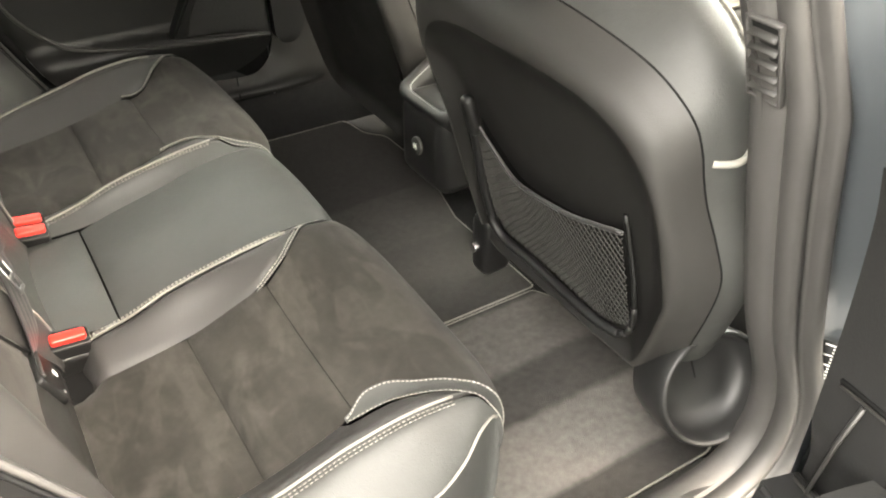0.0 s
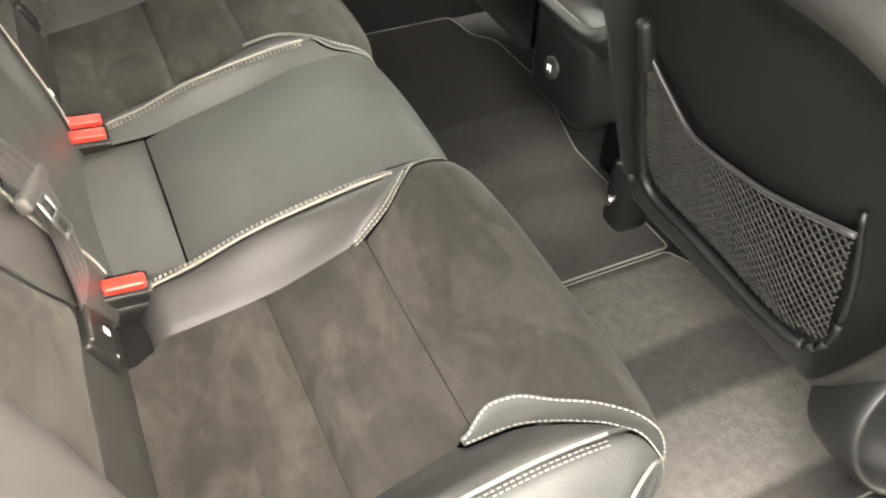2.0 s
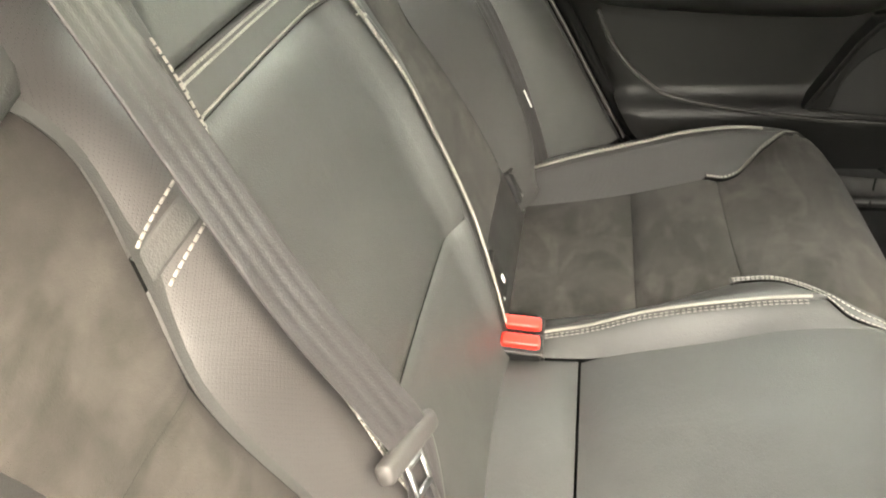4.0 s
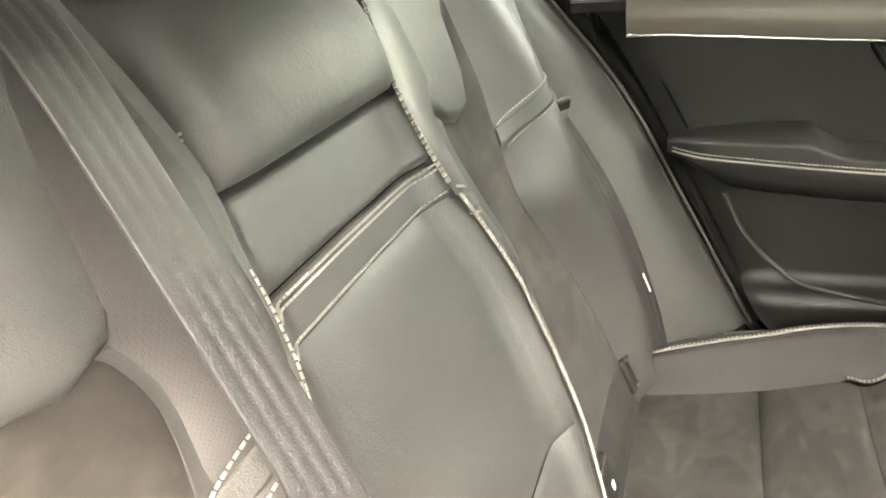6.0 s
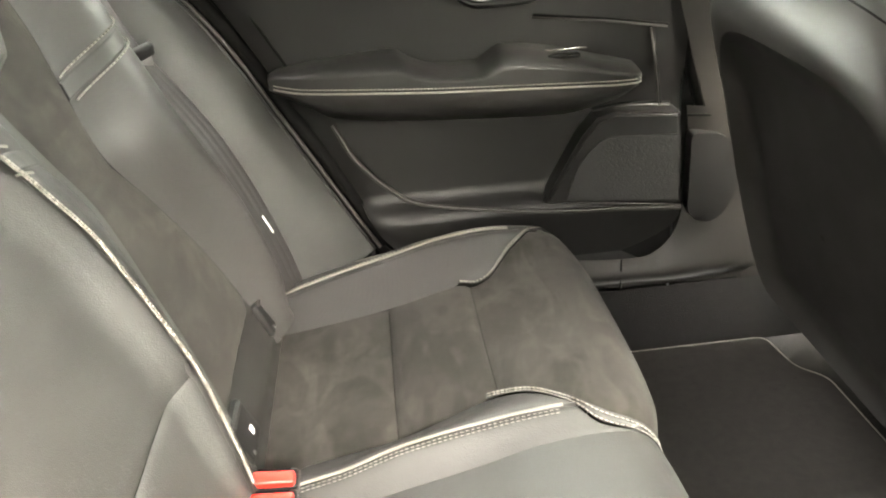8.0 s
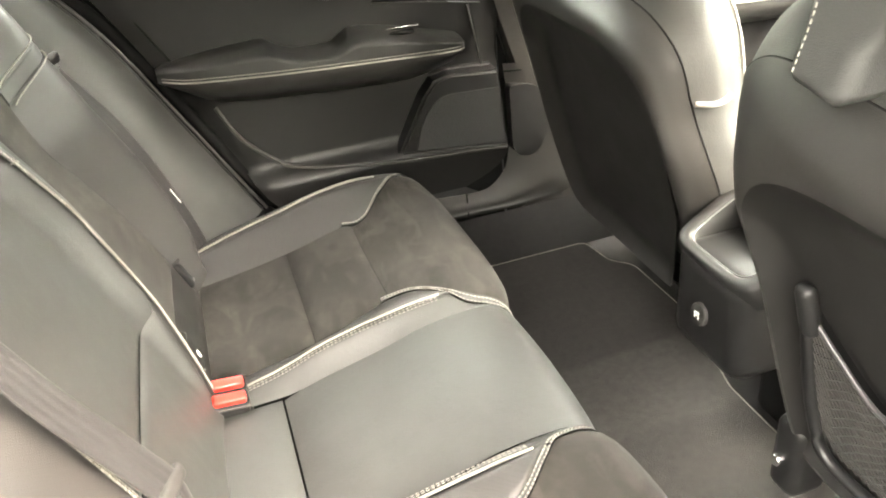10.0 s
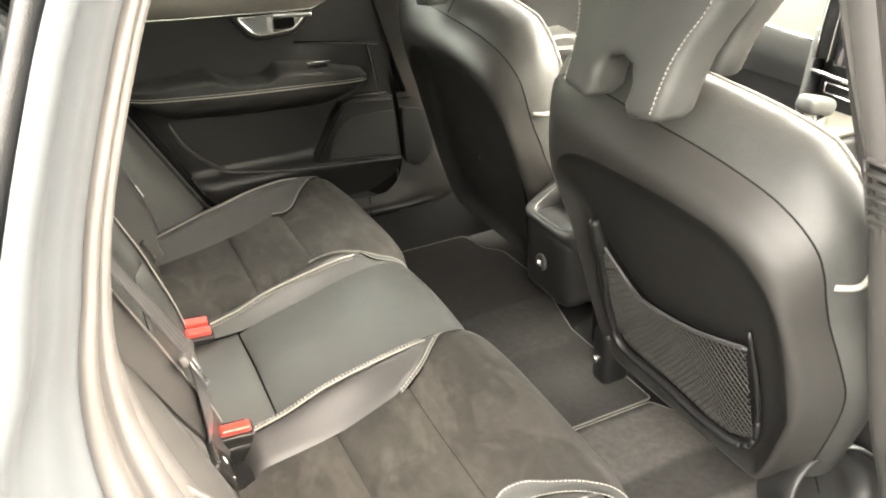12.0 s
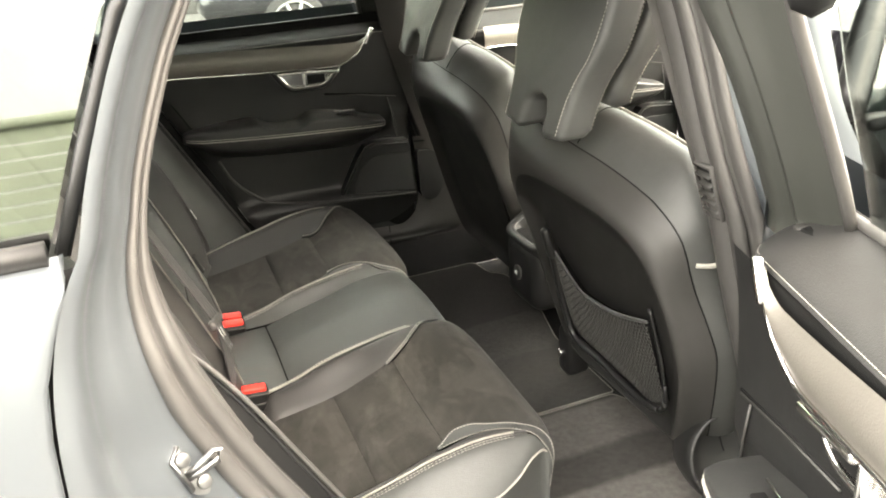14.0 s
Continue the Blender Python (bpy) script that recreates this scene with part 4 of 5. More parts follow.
front_seat(-1, "black leather front seat with charcoal back shell and map net")
front_seat(1, "black leather front seat beside the far door")

# ---- centre console ----
con = thing("centre_console", "black plastic centre console end with a storage pocket and socket", "console")
part("rear_block", ball_box((0.34, 0.160, 0.165), 0.03, 4, m=Matrix.Translation((0.825, 0, 0.625))), PLASTIC, con)
part("base", ball_box((0.60, 0.13, 0.24), 0.02, 3, m=Matrix.Translation((1.12, 0, 0.46))), DARK, con)
SLOPE = Matrix.Translation((0.715, 0, 0.728)) @ Matrix.Rotation(-0.55, 4, "Y")


def ring(k, t):
    prof = ((1.0, -0.03), (1.0, 0.006), (0.94, 0.014), (0.80, 0.014), (0.74, 0.008), (0.72, -0.055))
    r, d = prof[k]
    c, s = math.cos(t), math.sin(t)
    return SLOPE @ Vector((0.068 * r * math.copysign(abs(c) ** 0.35, c), 0.088 * r * math.copysign(abs(s) ** 0.35, s), d))


part("pocket_bezel", surface(ring, range(6), [2 * math.pi * k / 48 for k in range(48)], None, True), BEZEL, con, "dark grey plastic pocket bezel")
part("bezel_edge", tube([ring(4, 2 * math.pi * k / 48) + Vector((0, 0, 0.001)) for k in range(48)], 0.0010, 6, closed=True), METAL, con, "bright metal edge")
part("pocket_floor", ball_box((0.10, 0.13, 0.004), 0.001, 1, m=SLOPE @ Matrix.Translation((0, 0, -0.055))), DARK, con)
sock = part("socket", disc((0.650, -0.005, 0.628), (-1, 0, 0.1), 0.017, 0.006, 0.002), SHELL, con)
for dy, dz, h in ((-0.004, 0.0, 0.012), (0.0, 0.001, 0.008), (0.004, -0.001, 0.010)):
    part("symbol", ball_box((0.0012, 0.002, h), 0.0004, 1, m=Matrix.Translation((0.643, -0.005 + dy, 0.629 + dz))), WHITE, sock)
part("shifter_panel", ball_box((0.30, 0.13, 0.012), 0.005, 2, m=Matrix.Translation((1.30, -0.01, 0.772))), INLAY, con, "pale metal panel round the shifter")
part("console_front", ball_box((0.36, 0.15, 0.20), 0.02, 3, m=Matrix.Translation((1.31, -0.005, 0.665))), PLASTIC, con)
sh = part("shifter", ball_box((0.085, 0.052, 0.040), 0.016, 4, m=Matrix.Translation((1.335, -0.005, 0.822)) @ Matrix.Rotation(0.25, 4, "Y")), LEATHER, con, "black leather shifter")
part("shifter_collar", ball_box((0.05, 0.036, 0.05), 0.010, 3, m=Matrix.Translation((1.34, -0.005, 0.79))), CHROME, sh, "chrome shifter collar")
part("armrest_lid", ball_box((0.36, 0.15, 0.05), 0.02, 3, m=Matrix.Translation((0.98, 0, 0.775))), LEATHER, con)


# ---- doors ----
def door(side, name, label, front=False):
    """A rear door with its trim, closed, on that side of the car."""
    d = thing(name, label, "car door", "doors")

    def at(x, y, z):
        return Vector((x, side * y, z))
    rear = lambda z: hermite(z, [0.40, 0.50, 0.60, 0.624, 0.70, 0.80, 0.904, 1.044, 1.12, 1.2], [0.34, 0.24, 0.146, 0.133, 0.093, 0.045, -0.006, -0.082, -0.13, -0.18])
    # card: upper, pocket field, lower
    def card(z, f):
        x = rear(z) + ((0.648 if side > 0 else 0.632) - 0.07 * max(0.0, (0.60 - z) / 0.06) ** 2 - rear(z)) * f
        y = hermite(z, [0.48, 0.56, 0.625, 0.64, 0.66, 0.80, 0.86, 0.95, 1.05, 1.13, 1.17], [0.715, 0.698, 0.690, 0.695, 0.722, 0.728, 0.715, 0.712, 0.704, 0.690, 0.700])
        return at(x, y + 0.008 * max(0, 1 - f * 25), z)
    part("door_card", surface(card, span(0.53, 1.097, 44), span(0, 1, 40)), PLASTIC, d, "soft black trim card")
    # armrest
    def arm(x, t):
        f = (x - 0.0) / 0.56
        top = hermite(x, [0.0, 0.02, 0.19, 0.215, 0.25, 0.31, 0.335, 0.35, 0.54, 0.56], [0.893, 0.902, 0.915, 0.900, 0.888, 0.886, 0.900, 0.908, 0.868, 0.862])
        low = hermite(x, [0.0, 0.03, 0.10, 0.30, 0.45, 0.53, 0.56], [0.868, 0.850, 0.812, 0.792, 0.785, 0.805, 0.842])
        out = hermite(x, [0.0, 0.015, 0.06, 0.3, 0.5, 0.55, 0.56], [0.020, 0.035, 0.058, 0.078, 0.078, 0.070, 0.055])
        mid = hermite(x, [0.0, 0.56], [0.876, 0.846])
        if t < 0.5:
            a = t * 2
            z = top + (mid - top) * a ** 1.5
            y = 0.715 - out * min(1.0, (a * 2.2)) ** 0.5
        else:
            a = (t - 0.5) * 2
            z = mid + (low - mid) * a
            y = 0.715 - out * (1 - a ** 2.2)
        return at(x, y, z)
    rest = part("armrest", surface(arm, span(0.0, 0.56, 70), span(0, 1, 25)), DOORHIDE, d, "black leather door armrest")
    part("end_cap", surface(lambda t, r: arm(0.56, t) + (at(0.56, 0.715, 0.85) - arm(0.56, t)) * r, span(0, 1, 25), span(0, 1, 3)), DOORHIDE, rest)
    line = [arm(x, 0.5) + at(0, -0.001, 0.001) for x in span(0.008, 0.556, 50)]
    part("piping", tube(line, 0.0016, 6), THREAD, rest, "pale cream stitched line")
    part("stitching", stitches([p + Vector((0, 0, 0.006)) for p in line], 0.004, 0.0012, 0.0011), THREAD, rest)
    part("window_switch", ball_box((0.05, 0.016, 0.006), 0.002, 2, m=Matrix.Translation(at(0.44, 0.665, 0.893))), DARK, rest)
    part("switch_rim", ball_box((0.10, 0.003, 0.003), 0.001, 1, m=Matrix.Translation(at(0.43, 0.682, 0.898))), CHROME, rest)
    # speaker, with its rim and grille
    spk = [(0.414, 0.645), (0.440, 0.69), (0.475, 0.752), (0.50, 0.782), (0.53, 0.790), (0.634, 0.780), (0.643, 0.70), (0.645, 0.618), (0.53, 0.632)]
    bm = wall_slab(bmesh.new(), spk, side * 0.725, side * 0.682)
    bmesh.ops.recalc_face_normals(bm, faces=bm.faces)
    bmesh.ops.bevel(bm, geom=[e for e in bm.edges if abs(e.verts[0].co.y - side * 0.682) < 1e-5 and abs(e.verts[1].co.y - side * 0.682) < 1e-5], offset=0.006, segments=3, affect="EDGES")
    sp = part("speaker_panel", bm, PLASTIC, d, "black loudspeaker panel", smooth=False)
    gr = rounded([(0.450, 0.648, 0.006), (0.468, 0.712, 0.03), (0.510, 0.752, 0.025), (0.632, 0.746, 0.004), (0.640, 0.630, 0.004)], 5)
    bm = wall_slab(bmesh.new(), gr, side * 0.682, side * 0.679)
    part("grille", bm, GRILLE, sp, "fine black loudspeaker grille", smooth=False)
    part("rim", tube([at(x, 0.681, z) for x, z in ((0.645, 0.618), (0.53, 0.634), (0.42, 0.647))], 0.0018, 6), SHELL, sp)
    # pocket lip, curving up towards the rear
    lip = curve_points([at(0.645, 0.683, 0.613), at(0.53, 0.684, 0.622), at(0.39, 0.686, 0.633), at(0.22, 0.694, 0.660), at(0.165, 0.70, 0.690), at(0.115, 0.712, 0.74), at(0.085, 0.722, 0.80)], 50)
    part("pocket_lip", tube(lip, 0.0042, 8), SHELL, d, "grey pocket edge")
    # inlay with bright edge, running up at its front end
    def inlay(x, v):
        lo = hermite(x, [0.0, 0.30, 0.44, 0.50, 0.545], [1.048, 1.030, 1.025, 1.048, 1.105])
        hi = hermite(x, [0.0, 0.30, 0.50, 0.53, 0.545], [1.108, 1.092, 1.082, 1.090, 1.108])
        return at(x, 0.690 - 0.010 * math.sin(math.pi * min(1, v * 0.9 + 0.1)), lo + (hi - lo) * v)
    inl = part("inlay", surface(inlay, span(-0.06, 0.545, 50), span(0, 1, 10)), INLAY, d, "pale brushed metal inlay")
    part("bright_strip", tube([inlay(x, 0.0) + at(0, -0.003, 0) for x in span(-0.06, 0.545, 60)], 0.003, 6), CHROME, inl, "bright chrome strip")
    part("front_tip", ball_box((0.012, 0.012, 0.05), 0.004, 2, m=Matrix.Translation(at(0.542, 0.684, 1.095)) @ Matrix.Rotation(0.5, 4, "Y")), CHROME, inl)
    # broad padded ledge under the window, with a stitched inner edge and a rounded front corner
    def ledge(x, v):
        front = max(0.0, (x - 0.56) / 0.085)
        y0 = 0.688 + 0.012 * max(0.0, x) / 0.6 + 0.05 * front ** 3
        z0 = 1.099 - 0.008 * front ** 2
        return at(x, y0 + (0.783 - y0) * v, z0 + 0.040 * v ** 0.75 * (1 - 0.35 * front ** 2) - 0.003 * max(0.0, 1 - 9 * v))
    part("upper_ledge", surface(ledge, span(-0.14, 0.50, 24) + span(0.515, 0.645, 14), [0, 0.03, 0.07] + span(0.12, 1, 12)), LEDGE, d, "dark grey padded ledge")
    part("ledge_skirt", surface(lambda x, v: ledge(x, 0.0) + at(0, 0.004 * v, -0.014 * v), span(-0.14, 0.645, 30), [0, 0.3, 1]), PLASTIC, d)
    part("ledge_stitching", stitches([ledge(x, 0.03) + at(0, 0, 0.0008) for x in span(-0.13, 0.64, 40)], 0.004, 0.0014, 0.0006), THREAD, d)
    part("ledge_front", surface(lambda v, q: ledge(0.645, v) + at(0.006 * q, 0.0, -0.10 * q), span(0, 1, 8), span(0, 1, 4)), PLASTIC, d)
    # handle: a chrome bowl and lever
    hout = rounded([(0.276, 1.020, 0.008), (0.440, 1.012, 0.006), (0.405, 0.978, 0.018), (0.312, 0.976, 0.020)], 6)
    bm = wall_slab(bmesh.new(), hout, side * 0.712, side * 0.704)
    bmesh.ops.recalc_face_normals(bm, faces=bm.faces)
    part("handle_bowl", bm, CHROME, d, "chrome door-release bowl", smooth=False)
    part("handle_rim", tube([at(x, 0.700, z) for x, z in hout], 0.0035, 8, closed=True), CHROME, d, "bright chrome rim")
    part("handle_lever", ball_box((0.095, 0.014, 0.013), 0.005, 3, m=Matrix.Translation(at(0.402, 0.690, 1.014)) @ Matrix.Rotation(0.09, 4, "Y")), CHROME, d, "chrome door-release lever")
    part("divider", ball_box((0.006, 0.014, 0.036), 0.002, 2, m=Matrix.Translation(at(0.352, 0.697, 0.997))), CHROME, d)
    part("finger_hollow", ball_box((0.05, 0.008, 0.026), 0.003, 2, m=Matrix.Translation(at(0.385, 0.704, 0.995))), DARK, d)
    # raised grey surround of the handle, and the seams of the card
    bez = [(0.355 + (x - 0.355) * 1.17, 0.997 + (z - 0.997) * 1.35) for x, z in hout]
    part("handle_surround", tube([at(x, 0.7075, z) for x, z in bez], 0.0065, 8, closed=True), PLASTIC, d, "soft black surround of the handle")
    for ln2 in (((0.405, 0.946), (0.512, 0.932), (0.616, 0.914)), ((0.590, 0.914), (0.600, 0.86), (0.612, 0.783)), ((0.500, 0.789), (0.56, 0.793), (0.628, 0.787))):
        part("card_seam", tube([at(x, 0.7125 if z > 0.80 else 0.7165, z) for x, z in ln2], 0.0022, 6), DARK, d)
        part("card_ridge", tube([at(x - 0.0022, 0.711 if z > 0.80 else 0.715, z - 0.0032) for x, z in ln2], 0.0018, 6), SHELL, d)
    part("rear_seam", tube([at(rear(z) + 0.034, 0.7125, z) for z in span(0.90, 1.09, 10)], 0.0022, 6), DARK, d)
    # sill of the window, frame and glass
    part("lock_button_slot", ball_box((0.05, 0.012, 0.008), 0.003, 2, m=Matrix.Translation(at(0.566, 0.752, 1.1225)) @ Matrix.Rotation(side * 0.28, 4, "X")), DARK, d)
    part("lock_slot_rim", ball_box((0.014, 0.014, 0.007), 0.003, 2, m=Matrix.Translation(at(0.598, 0.752, 1.1215)) @ Matrix.Rotation(side * 0.28, 4, "X")), SHELL, d)
    part("sill_seal", tube([at(x, 0.786, 1.142) for x in span(-0.22, 0.60, 10)], 0.007, 6), RUBBER, d)
    part("sill_channel", tube([at(x, 0.796, 1.136) for x in span(-0.22, 0.60, 10)], 0.008, 6), DARK, d)
    tb = lambda z: 0.44 * max(0, z - 1.12)
    top = [(-0.24, 1.15), (-0.17, 1.25), (-0.08, 1.36), (0.02, 1.42), (0.2, 1.445), (0.40, 1.43), (0.475, 1.385), (0.505, 1.30), (0.525, 1.21), (0.548, 1.14)]
    ln = curve_points([at(x, 0.785 - tb(z), z) for x, z in top[:7]], 50)
    part("window_frame", tube(ln, 0.022, 8, flat=1.3), PLASTIC, d, "black window frame")
    # front post of the window frame: a grey sash with two ridges
    post_l = lambda z: hermite(z, [1.10, 1.21, 1.29, 1.36, 1.44], [0.675, 0.645, 0.636, 0.650, 0.655])
    post_r = lambda z: hermite(z, [1.10, 1.21, 1.29, 1.36, 1.44], [0.565, 0.540, 0.532, 0.525, 0.50])
    relief = ((0.0, 0.758), (0.06, 0.746), (0.30, 0.744), (0.42, 0.748), (0.47, 0.762), (0.52, 0.764), (0.56, 0.752), (0.60, 0.754), (0.64, 0.764), (0.82, 0.770), (1.0, 0.788))

    def post(z, k):
        f, y = relief[k]
        return at(post_l(z) + (post_r(z) - post_l(z)) * f, y - tb(z), z)
    part("front_frame", surface(post, span(1.10, 1.44, 16), range(len(relief))), FRAMEGREY, d, "grey-green painted window frame")
    part("glass_run", tube([post(z, 10) + at(-0.004, -0.002, 0) for z in span(1.13, 1.44, 12)], 0.007, 6), RUBBER, d, "rubber glass run")
    part("frame_back", surface(lambda z, v: post(z, 0) + at(0.004 * v, 0.06 * v, 0), span(1.10, 1.44, 12), [0, 1]), FRAMEGREY, d)
    bm = bmesh.new()
    inner = [at(x * 0.97 + 0.008, 0.80 - tb(z), z) for x, z in top]
    bm.faces.new([bm.verts.new(p) for p in inner])
    pane = part("pane", bm, TINTED, d, "tinted window glass", smooth=False)
    pane.modifiers.new("thick", "SOLIDIFY").thickness = 0.004
    pane.visible_shadow = side > 0
    # outer skin and edge
    def skin(z, f):
        x0 = rear(z) - 0.03
        x = x0 + (0.78 - x0) * f
        return at(x, hermite(z, [0.34, 0.5, 0.75, 1.0, 1.17], [0.84, 0.875, 0.905, 0.895, 0.835]), z)
    part("outer_skin", surface(skin, span(0.34, 1.17, 20), span(0, 1, 16)), PAINT, d, "blue-grey metallic outer skin")
    part("front_edge", surface(lambda z, v: skin(z, 1.0).lerp(at(0.652, 0.738, z), v), span(0.36, 1.15, 20), span(0, 1, 6)), PAINT, d)
    part("rear_edge", surface(lambda z, v: skin(z, 0.0).lerp(card(max(z, 0.53), 0.0), v), span(0.36, 1.17, 30), span(0, 1, 6)), PAINT, d)
    part("bottom_edge", surface(lambda f, v: skin(0.345, f).lerp(card(0.53, f), v), span(0, 1, 16), span(0, 1, 5)), PLASTIC, d)
    return d


LEDGE = material("grey_padded_ledge", (0.014, 0.0136, 0.013), 0.68, spec=0.35, grain=0.0003, grain_size=700, vary=0.08, vary_size=10)
SCREEN = material("dark_screen_glass", (0.006, 0.006, 0.007), 0.08, coat=0.5)
DOORHIDE = material("black_door_leather", (0.019, 0.019, 0.0185), 0.45, spec=0.4, grain=0.0003, grain_size=700, vary=0.1, vary_size=14)
STICKER = material("dark_sticker_foil", (0.02, 0.02, 0.02), 0.3)
FRAMEGREY = material("grey_frame_paint", (0.024, 0.0255, 0.022), 0.55, vary=0.05, vary_size=6)
GRILLE = material("loudspeaker_grille", (0.012, 0.012, 0.012), 0.7, grain=0.0008, grain_size=420)
far_rear = door(1, "rear_door", "closed rear door with black trim, armrest and metal inlay")
far_front = copy_thing(far_rear, Matrix.Translation((0.955, 0.004, -0.032)))
tagged(far_front, "closed front door with black trim and pale inlay")
far_front.name = "front_door"
for ob in far_front.children:
    if ob.name.startswith("pane"):
        ob.visible_shadow = False
near_front = door(-1, "front_door", "closed front door beside the open rear door")
near_front.matrix_basis = Matrix.Translation((1.0, 0.0, 0.0))
near_rear = copy_thing(near_front, Matrix.Identity(4))
near_rear.name = "rear_door"
tagged(near_rear, "wide open rear door showing armrest and metal inlay")
HINGE = Matrix.Translation((0.70, -0.92, 0))
near_rear.matrix_basis = Matrix.Translation((0.021, 0.027, -0.024)) @ HINGE @ Matrix.Rotation(radians(73.3), 4, "Z") @ HINGE.inverted()

# ---- body round the door openings ----
LOOP = [(-0.017, 1.368), (-0.057, 1.293), (-0.099, 1.186), (-0.111, 1.093), (-0.087, 0.990), (-0.043, 0.876), (0.017, 0.760), (0.095, 0.630), (0.195, 0.520), (0.32, 0.450), (0.46, 0.427), (0.60, 0.422), (0.70, 0.426), (0.750, 0.455), (0.766, 0.51), (0.754, 0.58), (0.702, 0.70), (0.655, 0.85), (0.610, 1.02), (0.586, 1.125), (0.560, 1.287), (0.53, 1.36), (0.44, 1.42), (0.25, 1.455), (0.07, 1.43)]
loop = [Vector((p.x, p.z)) for p in curve_points([(x, 0, z) for x, z in LOOP + LOOP[:1]], 160)][:-1]


def tumble(z):
    return 0.24 * max(0.0, z - 1.02)


def sweep(side, prof, parent, name, mat, label="", pillar=1.0):
    n = len(loop)

    def fn(i, k):
        p = loop[i % n]
        t = (loop[(i + 1) % n] - loop[i - 1]).normalized()
        o = Vector((t.y, -t.x))
        if o.dot(p - Vector((0.3, 0.9))) < 0:
            o = -o
        off, y = prof[k]
        q = p + o * off * hermite(p.y, [0.98, 1.17], [1.0, 0.42 if p.x < 0.25 else 0.7]) * hermite(p.x, [0.50, 0.62], [1.0, pillar])
        return Vector((q.x, side * (y - tumble(q.y)), q.y))
    return part(name, surface(fn, range(n + 1), range(len(prof))), mat, parent, label)


body = thing("car_body", "blue-grey metallic car body with open rear doorway", "car body")
for side in (-1, 1):
    if side < 0:
        sweep(side, ((0.020, 0.682), (0.005, 0.687), (0.0, 0.700), (0.001, 0.722), (0.012, 0.730)), body, "doorway_trim", PILLAR, "grey plastic doorway trim")
        sweep(side, ((0.0225, 0.6805), (0.0205, 0.6795), (0.0185, 0.6805), (0.0185, 0.6825)), body, "trim_lip", INLAY, "pale lip of the doorway trim")
    # the far seal takes near-black plastic: far-side shade painted into the rubber
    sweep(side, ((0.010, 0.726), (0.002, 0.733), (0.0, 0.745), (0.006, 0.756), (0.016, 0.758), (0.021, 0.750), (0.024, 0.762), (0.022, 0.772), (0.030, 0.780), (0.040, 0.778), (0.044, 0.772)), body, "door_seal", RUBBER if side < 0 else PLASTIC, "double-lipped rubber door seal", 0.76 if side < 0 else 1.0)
    sweep(side, ((0.028, 0.768), (0.040, 0.772), (0.052, 0.778), (0.060, 0.795), (0.078, 0.808), (0.098, 0.820), (0.106, 0.840), (0.110, 0.862), (0.124, 0.874), (0.145, 0.878)), body, "door_jamb", PAINT, "blue-grey painted door jamb")
quarter_x = lambda z: hermite(z, [0.35, 0.45, 0.6, 0.73, 0.85, 0.97, 1.07, 1.16], [0.40, 0.216, -0.003, -0.103, -0.171, -0.222, -0.213, -0.179])
SKIN = ((0.35, 0.85), (0.5, 0.885), (0.6, 0.898), (0.7, 0.905), (0.8, 0.905), (0.9, 0.900), (0.97, 0.895), (1.03, 0.889), (1.08, 0.880), (1.12, 0.870), (1.145, 0.862), (1.155, 0.858), (1.163, 0.850), (1.170, 0.836), (1.176, 0.812))
